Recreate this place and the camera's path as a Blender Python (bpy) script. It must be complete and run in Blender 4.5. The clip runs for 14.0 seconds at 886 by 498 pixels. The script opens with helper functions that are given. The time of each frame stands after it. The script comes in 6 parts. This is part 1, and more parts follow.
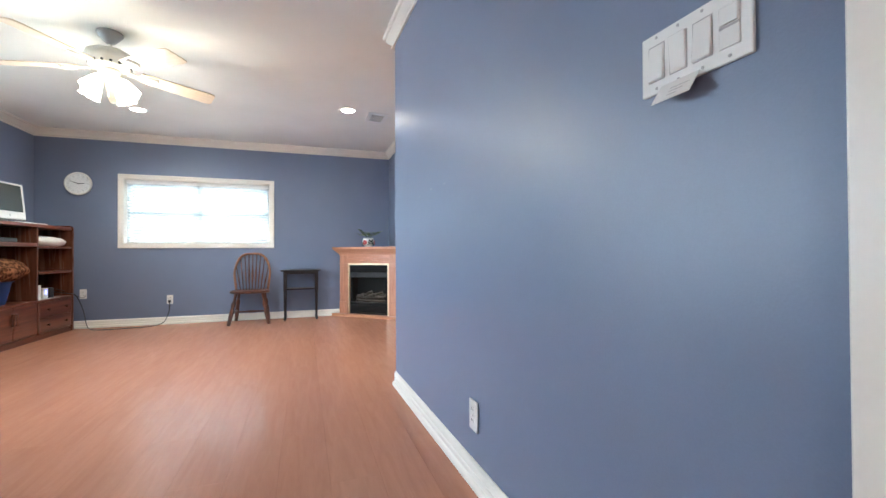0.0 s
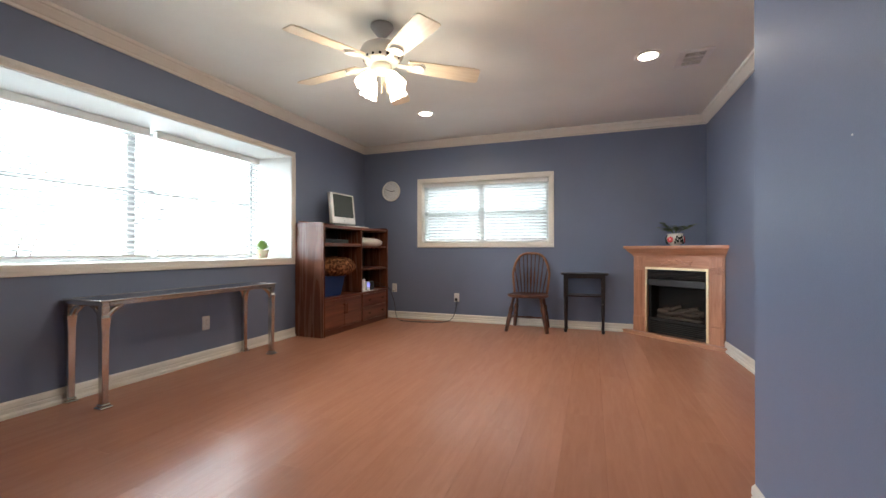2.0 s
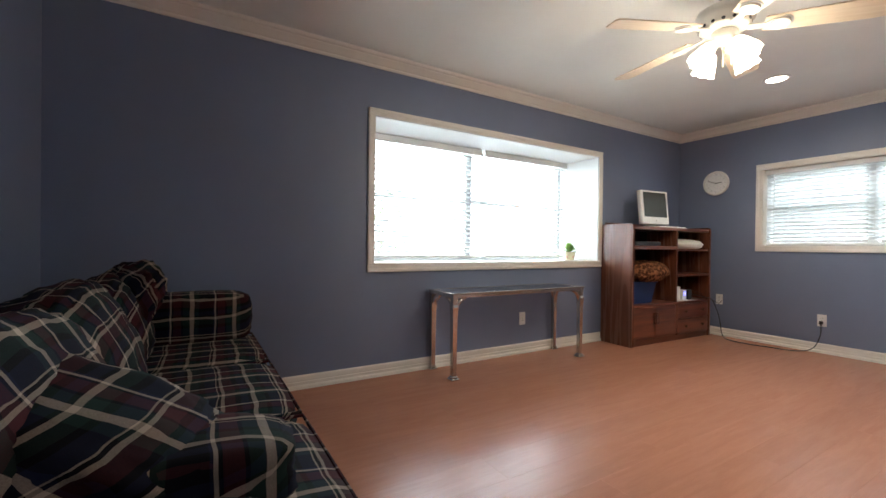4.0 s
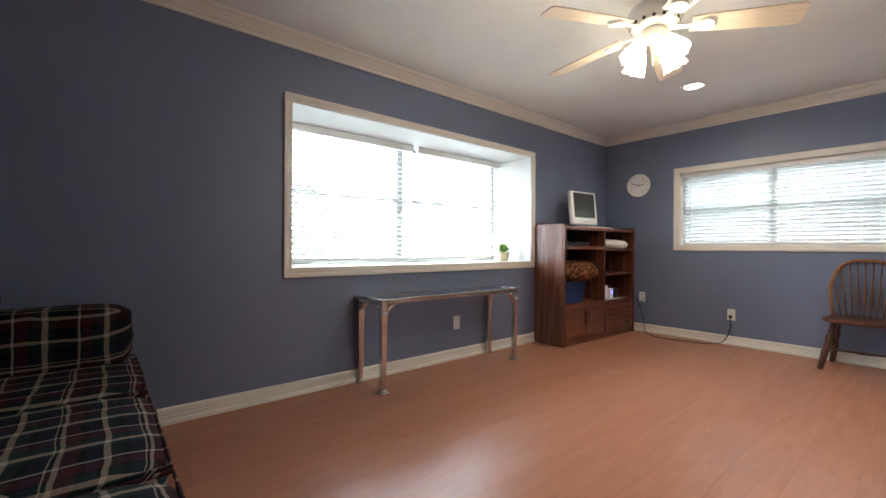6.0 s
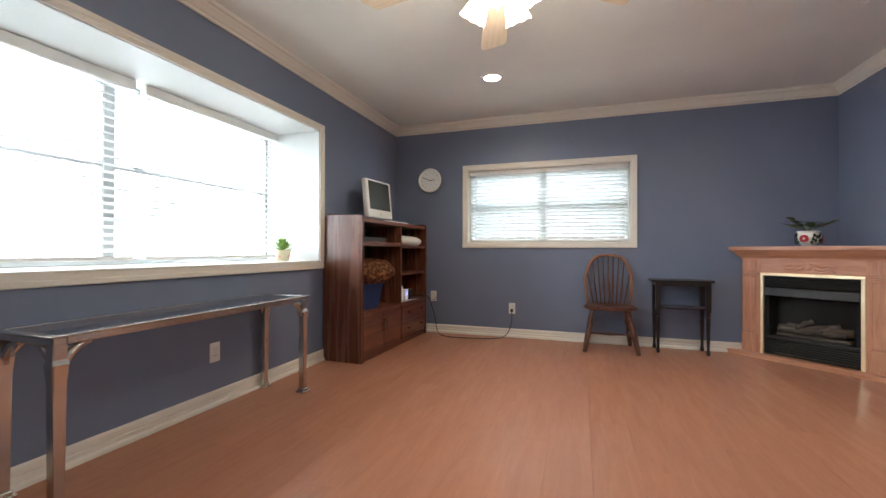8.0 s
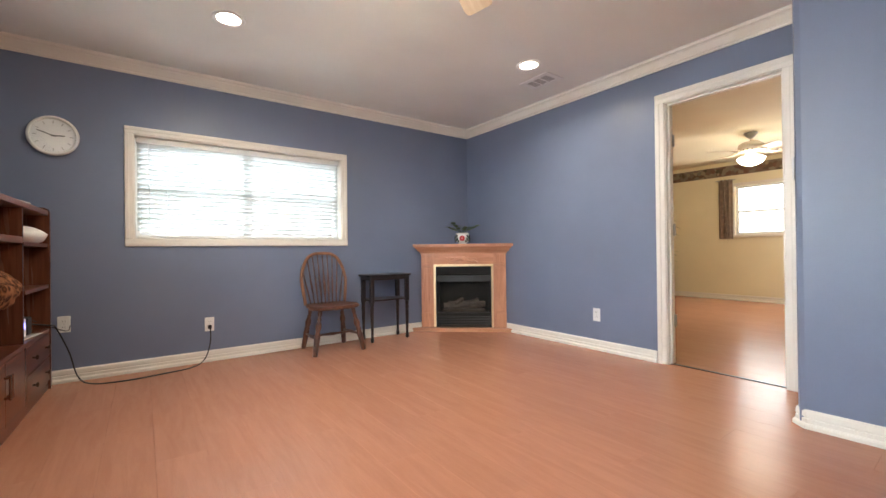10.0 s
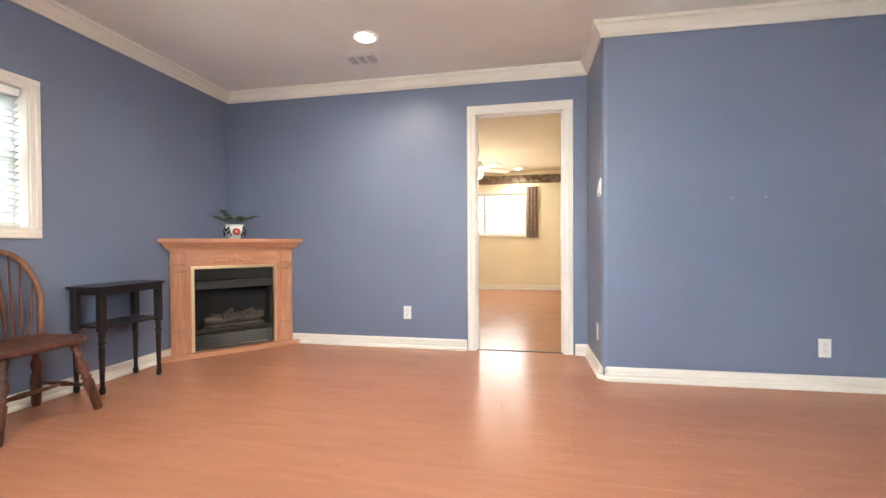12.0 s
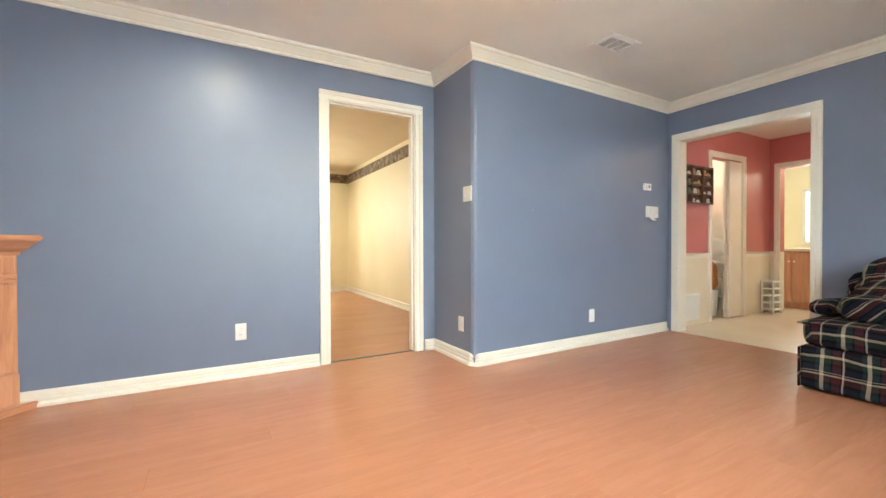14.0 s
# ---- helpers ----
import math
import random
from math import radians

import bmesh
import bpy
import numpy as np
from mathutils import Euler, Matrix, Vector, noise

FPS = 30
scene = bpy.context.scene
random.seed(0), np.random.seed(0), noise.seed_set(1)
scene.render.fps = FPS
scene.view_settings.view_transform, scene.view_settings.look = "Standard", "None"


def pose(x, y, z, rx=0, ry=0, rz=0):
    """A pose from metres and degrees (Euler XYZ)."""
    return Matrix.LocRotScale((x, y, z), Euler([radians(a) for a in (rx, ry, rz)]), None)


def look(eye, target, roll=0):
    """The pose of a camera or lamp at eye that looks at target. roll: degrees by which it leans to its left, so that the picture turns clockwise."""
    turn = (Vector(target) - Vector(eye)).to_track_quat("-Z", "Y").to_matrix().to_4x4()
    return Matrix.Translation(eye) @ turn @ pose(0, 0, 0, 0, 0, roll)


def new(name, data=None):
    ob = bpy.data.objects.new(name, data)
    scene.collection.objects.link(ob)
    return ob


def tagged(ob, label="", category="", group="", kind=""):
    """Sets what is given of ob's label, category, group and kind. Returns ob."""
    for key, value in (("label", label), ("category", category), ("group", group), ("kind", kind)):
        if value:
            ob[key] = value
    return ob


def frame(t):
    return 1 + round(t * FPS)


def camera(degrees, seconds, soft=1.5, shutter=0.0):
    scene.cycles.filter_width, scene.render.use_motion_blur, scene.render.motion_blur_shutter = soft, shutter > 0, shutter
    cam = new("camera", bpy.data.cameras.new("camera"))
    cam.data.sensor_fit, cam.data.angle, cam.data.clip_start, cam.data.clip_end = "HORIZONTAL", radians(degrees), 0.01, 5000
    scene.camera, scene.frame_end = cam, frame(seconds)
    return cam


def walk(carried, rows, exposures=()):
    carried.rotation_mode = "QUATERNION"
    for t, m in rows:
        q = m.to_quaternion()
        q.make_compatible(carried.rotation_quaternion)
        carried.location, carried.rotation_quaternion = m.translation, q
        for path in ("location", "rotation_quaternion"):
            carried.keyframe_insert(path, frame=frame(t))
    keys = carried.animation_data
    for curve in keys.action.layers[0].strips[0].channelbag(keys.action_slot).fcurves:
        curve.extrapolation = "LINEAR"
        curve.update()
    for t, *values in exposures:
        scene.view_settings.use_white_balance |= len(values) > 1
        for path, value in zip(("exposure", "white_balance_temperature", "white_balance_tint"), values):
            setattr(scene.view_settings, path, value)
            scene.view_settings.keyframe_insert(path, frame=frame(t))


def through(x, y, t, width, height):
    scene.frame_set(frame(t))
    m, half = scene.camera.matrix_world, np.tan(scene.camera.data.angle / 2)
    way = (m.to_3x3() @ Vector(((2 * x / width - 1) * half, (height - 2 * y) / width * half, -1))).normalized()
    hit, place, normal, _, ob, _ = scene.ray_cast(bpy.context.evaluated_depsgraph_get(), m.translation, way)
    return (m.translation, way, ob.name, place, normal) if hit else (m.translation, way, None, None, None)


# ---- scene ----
cam = camera(94.3, 14.0)
PATH = [
    (0, (0.045, 0.112, 0.88), (0.684, 2.007, 0.9), -0.3),
    (0.5, (0.113, 0.364, 0.922), (0.392, 2.345, 0.928), -0.4),
    (1, (0.168, 0.669, 0.953), (0.092, 2.668, 0.95), -0.1),
    (1.5, (0.13, 0.909, 0.949), (-0.222, 2.878, 0.948), 0.1),
    (2, (0.079, 1.076, 0.925), (-0.601, 2.957, 0.931), -0.0),
    (2.5, (0.136, 1.183, 0.938), (-1.084, 2.768, 0.938), 0.4),
    (3, (0.023, 1.152, 0.947), (-1.494, 2.456, 0.947), 0.2),
    (3.5, (-0.048, 1.045, 0.963), (-1.763, 2.074, 0.952), 0.7),
    (6, (-0.246, 1.206, 0.976), (-1.779, 2.49, 0.971), 0.3),
    (6.5, (-0.326, 1.365, 0.972), (-1.639, 2.873, 0.965), -0.1),
    (7, (-0.47, 1.494, 0.95), (-1.546, 3.18, 0.95), 0.0),
    (9.5, (-1.732, 2.097, 0.912), (-1.133, 4.005, 0.921), -0.4),
    (10, (-2.024, 2.243, 0.899), (-0.843, 3.857, 0.907), -0.7),
    (10.5, (-2.134, 2.496, 0.937), (-0.634, 3.819, 0.917), -0.4),
    (11, (-2.239, 2.774, 0.931), (-0.511, 3.78, 0.908), -0.5),
    (11.5, (-2.272, 3.08, 0.942), (-0.374, 3.709, 0.915), -0.3),
    (12, (-2.273, 3.388, 0.913), (-0.31, 3.77, 0.891), -0.3),
    (12.5, (-2.233, 3.734, 0.922), (-0.235, 3.81, 0.895), -0.5),
    (13, (-2.112, 4.022, 0.932), (-0.122, 3.825, 0.899), -0.5),
    (13.5, (-2.029, 4.308, 0.937), (-0.115, 3.729, 0.903), -0.6),
    (14, (-1.925, 4.572, 0.912), (-0.184, 3.588, 0.89), -0.2),
]
EXPOSURES = [(0.0, 0.87, 5600, 4), (1.0, 0.63, 6000, 7), (2.0, 0.02, 6400, 10), (2.6, -0.12, 6400, 10), (3.5, 0.08, 6300, 10), (6.0, 0.02, 6350, 10), (7.0, -0.30, 6350, 10), (9.5, 0.56, 6500, 10), (11.0, 0.47, 6450, 10), (12.5, 0.97, 6700, 9), (14.0, 1.06, 6700, 0)]
P_WEST, P_NORTH, P_YELLOW, P_YFAN = 640, 540, 28, 11
P_FAN, P_CAN = 4.7, 56
E_SHADE = 10
BLUE_BASE = (0.172, 0.209, 0.308)
walk(cam, [(t, look(eye, target, roll)) for t, eye, target, roll in PATH],
     exposures=EXPOSURES)

# ---------------------------------------------------------------- light
world = bpy.data.worlds.new("world")
scene.world = world
world.use_nodes = True
sky = world.node_tree.nodes.new("ShaderNodeTexSky")
sky.sky_type, sky.sun_disc = 'NISHITA', False
sky.sun_elevation, sky.sun_rotation = radians(52), radians(200)
world.node_tree.links.new(sky.outputs[0], world.node_tree.nodes["Background"].inputs[0])
world.node_tree.nodes["Background"].inputs[1].default_value = 0.12
sun = new("sun", bpy.data.lights.new("sun", 'SUN'))
sun.data.energy, sun.data.angle, sun.data.color = 3.0, radians(0.5), (1, 0.95, 0.88)
sun.matrix_basis = pose(0, 0, 10, 38, 0, -20)


def area_lamp(name, m, sx, sy, watts, colour):
    lamp = bpy.data.lights.new(name, 'AREA')
    lamp.shape, lamp.size, lamp.size_y, lamp.energy, lamp.color = 'RECTANGLE', sx, sy, watts, colour
    ob = new(name, lamp)
    ob.matrix_basis = m
    return ob


def point_lamp(name, at, watts, colour, radius):
    lamp = bpy.data.lights.new(name, 'POINT')
    lamp.energy, lamp.color, lamp.shadow_soft_size = watts, colour, radius
    ob = new(name, lamp)
    ob.location = at
    return ob


def spot_lamp(name, at, watts, colour, degrees):
    lamp = bpy.data.lights.new(name, 'SPOT')
    lamp.energy, lamp.color, lamp.shadow_soft_size = watts, colour, 0.06
    lamp.spot_size, lamp.spot_blend = radians(degrees), 0.9
    ob = new(name, lamp)
    ob.location = at
    return ob


DAY, WARM = (0.84, 0.94, 1.0), (1.0, 0.87, 0.70)
area_lamp("west_window_daylight", look((-4.75, 3.60, 1.62), (0, 3.60, 1.42)), 5.2, 2.9, P_WEST, DAY)
area_lamp("north_window_daylight", look((-1.24, 7.9, 3.35), (-1.24, 6.3, 1.4)), 3.8, 2.2, P_NORTH, DAY)
area_lamp("yellow_room_daylight", look((6.25, 4.13, 1.52), (0, 4.13, 1.52)), 1.6, 0.82, P_YELLOW, (1.0, 0.98, 0.92))
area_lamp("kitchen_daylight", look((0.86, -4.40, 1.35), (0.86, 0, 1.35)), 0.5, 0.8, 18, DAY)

# ---------------------------------------------------------------- materials
def node_mat(name):
    m = bpy.data.materials.new(name)
    m.use_nodes = True
    n, l = m.node_tree.nodes, m.node_tree.links
    return m, n, l, n["Principled BSDF"]


def surface(name, base, rough=0.5, metal=0.0, scale=6.0, vary=0.08, fine=120.0, bump=0.05, spec=0.5, stretch=(1, 1, 1), rand=0.0, coords="Object"):
    """A painted, plastic or metal surface: two scales of tone, uneven gloss and a fine relief."""
    m, n, l, bsdf = node_mat(name)
    tc, mp = n.new("ShaderNodeTexCoord"), n.new("ShaderNodeMapping")
    mp.inputs["Scale"].default_value = stretch
    l.new(tc.outputs[coords], mp.inputs[0])
    big, small = n.new("ShaderNodeTexNoise"), n.new("ShaderNodeTexNoise")
    big.inputs["Scale"].default_value, big.inputs["Detail"].default_value = scale, 4
    small.inputs["Scale"].default_value, small.inputs["Detail"].default_value = fine, 3
    l.new(mp.outputs[0], big.inputs["Vector"]), l.new(mp.outputs[0], small.inputs["Vector"])
    add = n.new("ShaderNodeMath")
    add.operation = 'ADD'
    l.new(big.outputs["Fac"], add.inputs[0])
    half = n.new("ShaderNodeMath")
    half.operation, half.inputs[1].default_value = 'MULTIPLY_ADD', 0.35
    half.inputs[2].default_value = -0.175
    l.new(small.outputs["Fac"], half.inputs[0]), l.new(half.outputs[0], add.inputs[1])
    ramp = n.new("ShaderNodeValToRGB")
    lo, hi = [c * (1 - vary) for c in base], [min(1, c * (1 + vary)) for c in base]
    ramp.color_ramp.elements[0].position, ramp.color_ramp.elements[1].position = 0.25, 0.75
    ramp.color_ramp.elements[0].color, ramp.color_ramp.elements[1].color = (*lo, 1), (*hi, 1)
    l.new(add.outputs[0], ramp.inputs[0])
    colour = ramp.outputs[0]
    if rand:
        info, hsv, amt = n.new("ShaderNodeObjectInfo"), n.new("ShaderNodeHueSaturation"), n.new("ShaderNodeMapRange")
        amt.inputs[3].default_value, amt.inputs[4].default_value = 1 - rand, 1 + rand
        l.new(info.outputs["Random"], amt.inputs[0]), l.new(amt.outputs[0], hsv.inputs["Value"])
        l.new(colour, hsv.inputs["Color"])
        colour = hsv.outputs[0]
    l.new(colour, bsdf.inputs["Base Color"])
    rr = n.new("ShaderNodeMapRange")
    rr.inputs[3].default_value, rr.inputs[4].default_value = max(0.02, rough * 0.85), min(1, rough * 1.15)
    l.new(big.outputs["Fac"], rr.inputs[0]), l.new(rr.outputs[0], bsdf.inputs["Roughness"])
    bsdf.inputs["Metallic"].default_value = metal
    bsdf.inputs["Specular IOR Level"].default_value = spec
    if bump:
        b = n.new("ShaderNodeBump")
        b.inputs["Strength"].default_value, b.inputs["Distance"].default_value = bump, 0.004
        l.new(small.outputs["Fac"], b.inputs["Height"]), l.new(b.outputs[0], bsdf.inputs["Normal"])
    return m


def wood(name, dark, light, rough=0.35, along="z", grain=9.0, length=0.8, bump=0.04, rand=0.0, spec=0.5, rings=0.0, gloss=0.2):
    """Wood with streaks along one axis, knots of darker figure and fine pores."""
    m, n, l, bsdf = node_mat(name)
    tc, mp = n.new("ShaderNodeTexCoord"), n.new("ShaderNodeMapping")
    s = {"x": (length, grain, grain), "y": (grain, length, grain), "z": (grain, grain, length)}[along]
    mp.inputs["Scale"].default_value = s
    vec = tc.outputs["Object"]
    if rand:
        info, comb, addv = n.new("ShaderNodeObjectInfo"), n.new("ShaderNodeVectorMath"), n.new("ShaderNodeVectorMath")
        comb.operation, comb.inputs[1].default_value = 'MULTIPLY', (37, 53, 71)
        l.new(info.outputs["Random"], comb.inputs[0])
        l.new(vec, addv.inputs[0]), l.new(comb.outputs[0], addv.inputs[1])
        vec = addv.outputs[0]
    l.new(vec, mp.inputs[0])
    a, b = n.new("ShaderNodeTexNoise"), n.new("ShaderNodeTexNoise")
    a.inputs["Scale"].default_value, a.inputs["Detail"].default_value, a.inputs["Distortion"].default_value = 1.0, 5, 0.9 + rings
    b.inputs["Scale"].default_value, b.inputs["Detail"].default_value = 8.0, 3
    l.new(mp.outputs[0], a.inputs["Vector"]), l.new(mp.outputs[0], b.inputs["Vector"])
    mix = n.new("ShaderNodeMath")
    mix.operation, mix.inputs[1].default_value = 'MULTIPLY_ADD', 0.35
    sub = n.new("ShaderNodeMath")
    sub.operation, sub.inputs[1].default_value = 'SUBTRACT', 0.175
    l.new(b.outputs["Fac"], mix.inputs[0]), l.new(a.outputs["Fac"], mix.inputs[2])
    l.new(mix.outputs[0], sub.inputs[0])
    ramp = n.new("ShaderNodeValToRGB")
    ramp.color_ramp.elements[0].position, ramp.color_ramp.elements[1].position = 0.32, 0.68
    ramp.color_ramp.elements[0].color, ramp.color_ramp.elements[1].color = (*dark, 1), (*light, 1)
    l.new(sub.outputs[0], ramp.inputs[0])
    colour = ramp.outputs[0]
    if rand:
        hsv, amt = n.new("ShaderNodeHueSaturation"), n.new("ShaderNodeMapRange")
        amt.inputs[3].default_value, amt.inputs[4].default_value = 1 - rand, 1 + rand
        l.new(info.outputs["Random"], amt.inputs[0]), l.new(amt.outputs[0], hsv.inputs["Value"])
        l.new(colour, hsv.inputs["Color"])
        colour = hsv.outputs[0]
    l.new(colour, bsdf.inputs["Base Color"])
    rr = n.new("ShaderNodeMapRange")
    rr.inputs[3].default_value, rr.inputs[4].default_value = rough * (1 - gloss), rough * (1 + gloss)
    l.new(a.outputs["Fac"], rr.inputs[0]), l.new(rr.outputs[0], bsdf.inputs["Roughness"])
    bsdf.inputs["Specular IOR Level"].default_value = spec
    bp = n.new("ShaderNodeBump")
    bp.inputs["Strength"].default_value, bp.inputs["Distance"].default_value = bump, 0.002
    l.new(b.outputs["Fac"], bp.inputs["Height"]), l.new(bp.outputs[0], bsdf.inputs["Normal"])
    return m


def glow(name, colour, strength):
    m, n, l, bsdf = node_mat(name)
    bsdf.inputs["Base Color"].default_value = (0.9, 0.88, 0.84, 1)
    bsdf.inputs["Emission Color"].default_value = (*colour, 1)
    bsdf.inputs["Emission Strength"].default_value = strength
    return m


def glass(name, tint=(1, 1, 1), rough=0.0, ior=1.45):
    m, n, l, bsdf = node_mat(name)
    bsdf.inputs["Base Color"].default_value = (*tint, 1)
    bsdf.inputs["Transmission Weight"].default_value = 1
    bsdf.inputs["Roughness"].default_value, bsdf.inputs["IOR"].default_value = rough, ior
    return m


def slat_material():
    m, n, l, bsdf = node_mat("blind_vinyl")
    tr, mx, tc, nz = n.new("ShaderNodeBsdfTranslucent"), n.new("ShaderNodeMixShader"), n.new("ShaderNodeTexCoord"), n.new("ShaderNodeTexNoise")
    nz.inputs["Scale"].default_value = 14
    rp = n.new("ShaderNodeValToRGB")
    rp.color_ramp.elements[0].color, rp.color_ramp.elements[1].color = (0.78, 0.79, 0.78, 1), (0.86, 0.86, 0.85, 1)
    l.new(tc.outputs["Object"], nz.inputs["Vector"]), l.new(nz.outputs["Fac"], rp.inputs[0])
    l.new(rp.outputs[0], bsdf.inputs["Base Color"])
    bsdf.inputs["Roughness"].default_value = 0.4
    tr.inputs[0].default_value = (0.85, 0.88, 0.88, 1)
    mx.inputs[0].default_value = 0.48
    l.new(bsdf.outputs[0], mx.inputs[1]), l.new(tr.outputs[0], mx.inputs[2])
    l.new(mx.outputs[0], n["Material Output"].inputs[0])
    return m


def plaid(name, swap=False, cell=0.205, shift=(0.0, 0.0)):
    """Woven tartan: navy, bottle green and wine bands with cream lines, crossing, and a thread relief."""
    m, n, l, bsdf = node_mat(name)
    tc, sep = n.new("ShaderNodeTexCoord"), n.new("ShaderNodeSeparateXYZ")
    wob, wadd = n.new("ShaderNodeTexNoise"), n.new("ShaderNodeVectorMath")
    wob.inputs["Scale"].default_value = 5
    wsc = n.new("ShaderNodeVectorMath")
    wsc.operation, wsc.inputs[1].default_value = 'MULTIPLY', (0.03, 0.03, 0.03)
    l.new(tc.outputs["Object"], wob.inputs["Vector"]), l.new(wob.outputs["Color"], wsc.inputs[0])
    l.new(tc.outputs["Object"], wadd.inputs[0]), l.new(wsc.outputs[0], wadd.inputs[1])
    l.new(wadd.outputs[0], sep.inputs[0])

    def math(op, a, b):
        k = n.new("ShaderNodeMath")
        k.operation = op
        for i, v in enumerate((a, b)):
            if isinstance(v, (int, float)):
                k.inputs[i].default_value = v
            else:
                l.new(v, k.inputs[i])
        return k.outputs[0]
    if swap:
        u, v = sep.outputs["Y"], math('ADD', sep.outputs["X"], sep.outputs["Z"])
    else:
        u, v = sep.outputs["X"], math('SUBTRACT', sep.outputs["Z"], sep.outputs["Y"])

    def bands(coordinate, offset, stops):
        f = math('FRACT', math('ADD', math('DIVIDE', coordinate, cell), offset + 20), 0)
        r = n.new("ShaderNodeValToRGB")
        r.color_ramp.interpolation = 'CONSTANT'
        e = r.color_ramp.elements
        e[0].position, e[0].color = stops[0][0], (*stops[0][1], 1)
        e[1].position, e[1].color = stops[1][0], (*stops[1][1], 1)
        for p, c in stops[2:]:
            e.new(p).color = (*c, 1)
        l.new(f, r.inputs[0])
        return r.outputs[0]
    navy, green, wine, cream, ink = (0.010, 0.013, 0.033), (0.012, 0.027, 0.023), (0.052, 0.012, 0.015), (0.40, 0.325, 0.255), (0.005, 0.005, 0.007)
    a = bands(u, shift[0], ((0, ink), (0.17, navy), (0.20, cream), (0.24, ink), (0.28, wine), (0.46, ink), (0.50, green), (0.65, cream), (0.74, green), (0.84, ink)))
    b = bands(v, shift[1], ((0, ink), (0.08, wine), (0.25, cream), (0.30, ink), (0.34, cream), (0.36, navy), (0.54, ink), (0.62, green), (0.76, cream), (0.83, ink), (0.88, navy)))
    weave = n.new("ShaderNodeTexNoise")
    weave.inputs["Scale"].default_value, weave.inputs["Detail"].default_value = 420, 2
    l.new(tc.outputs["Object"], weave.inputs["Vector"])
    mx = n.new("ShaderNodeMix")
    mx.data_type = 'RGBA'
    fac = math('MULTIPLY_ADD', weave.outputs["Fac"], 0.5)
    fac.node.inputs[2].default_value = 0.22
    l.new(fac, mx.inputs[0]), l.new(a, mx.inputs[6]), l.new(b, mx.inputs[7])
    l.new(mx.outputs[2], bsdf.inputs["Base Color"])
    bsdf.inputs["Roughness"].default_value = 0.9
    bsdf.inputs["Specular IOR Level"].default_value = 0.12
    bp = n.new("ShaderNodeBump")
    bp.inputs["Strength"].default_value, bp.inputs["Distance"].default_value = 0.25, 0.002
    l.new(weave.outputs["Fac"], bp.inputs["Height"]), l.new(bp.outputs[0], bsdf.inputs["Normal"])
    return m


BLUE = surface("blue_wall_paint", BLUE_BASE, 0.38, scale=1.6, vary=0.06, fine=220, bump=0.10, spec=0.5)
YELLOW = surface("cream_yellow_paint", (0.83, 0.76, 0.56), 0.5, scale=1.5, vary=0.05, fine=260, bump=0.08)
PINK = surface("rose_wall_paint", (0.52, 0.170, 0.175), 0.42, scale=1.5, vary=0.06, fine=260, bump=0.08)
TRIM = surface("ivory_trim_paint", (0.80, 0.76, 0.69), 0.35, scale=3, vary=0.03, fine=90, bump=0.02)
WHITE = surface("white_paint", (0.82, 0.83, 0.82), 0.45, scale=2.5, vary=0.03, fine=150, bump=0.03)
CEILING = surface("ceiling_texture_paint", (0.84, 0.85, 0.81), 0.8, scale=2.0, vary=0.04, fine=170, bump=0.25)
PLANK = wood("laminate_plank", (0.402, 0.180, 0.110), (0.446, 0.206, 0.128), rough=0.235, along="y", grain=26, length=2.6, bump=0.005, gloss=0.15, rand=0.03, spec=0.22)
TILE = surface("cream_vinyl_floor", (0.68, 0.60, 0.48), 0.35, scale=3, vary=0.08, fine=60, bump=0.03)
OAK_X = wood("honey_oak", (0.46, 0.205, 0.115), (0.61, 0.31, 0.185), rough=0.35, along="x", grain=26, length=2.0)
OAK_Z = wood("honey_oak_upright", (0.46, 0.205, 0.115), (0.61, 0.31, 0.185), rough=0.35, along="z", grain=26, length=2.0)
CHERRY_Z = wood("cherry_laminate_upright", (0.098, 0.034, 0.019), (0.172, 0.065, 0.036), rough=0.27, along="z", grain=11, length=0.6, rings=1.1)
CHERRY_Y = wood("cherry_laminate", (0.085, 0.024, 0.013), (0.205, 0.066, 0.034), rough=0.30, along="y", grain=14, length=0.9)
CHAIR_WOOD = wood("worn_maple_stain", (0.032, 0.012, 0.008), (0.155, 0.058, 0.032), rough=0.33, along="z", grain=22, length=2.0)
BOW_WOOD = wood("rubbed_bow_wood", (0.16, 0.066, 0.032), (0.33, 0.155, 0.080), rough=0.4, along="z", grain=22, length=2.0)
EBONY = wood("black_stained_and_shaded_wood", (0.007, 0.005, 0.006), (0.020, 0.013, 0.013), rough=0.33, along="x", grain=20, length=2)
CHROME = surface("pewter_chrome", (0.66, 0.64, 0.60), 0.24, metal=1.0, scale=9, vary=0.10, fine=60, bump=0.02)
BRASS = surface("polished_brass", (0.90, 0.74, 0.48), 0.36, metal=1.0, scale=9, vary=0.06, fine=60, bump=0.01)
BLACK = surface("black_stove_enamel", (0.012, 0.012, 0.013), 0.35, scale=8, vary=0.2, fine=200, bump=0.03)
SOOT = surface("sooty_firebox", (0.010, 0.009, 0.009), 0.8, scale=12, vary=0.4, fine=80, bump=0.3)
HOOD = surface("charcoal_hood_enamel", (0.030, 0.031, 0.033), 0.3, scale=8, vary=0.15, fine=200, bump=0.03)
LOG = surface("ceramic_log", (0.082, 0.066, 0.055), 0.9, scale=18, vary=0.45, fine=70, bump=0.8)
PLASTIC = surface("white_plastic", (0.80, 0.80, 0.78), 0.2, scale=4, vary=0.02, fine=100, bump=0.01)
GREYED = surface("grey_plastic", (0.42, 0.42, 0.42), 0.4, scale=4, vary=0.05, fine=100, bump=0.01)
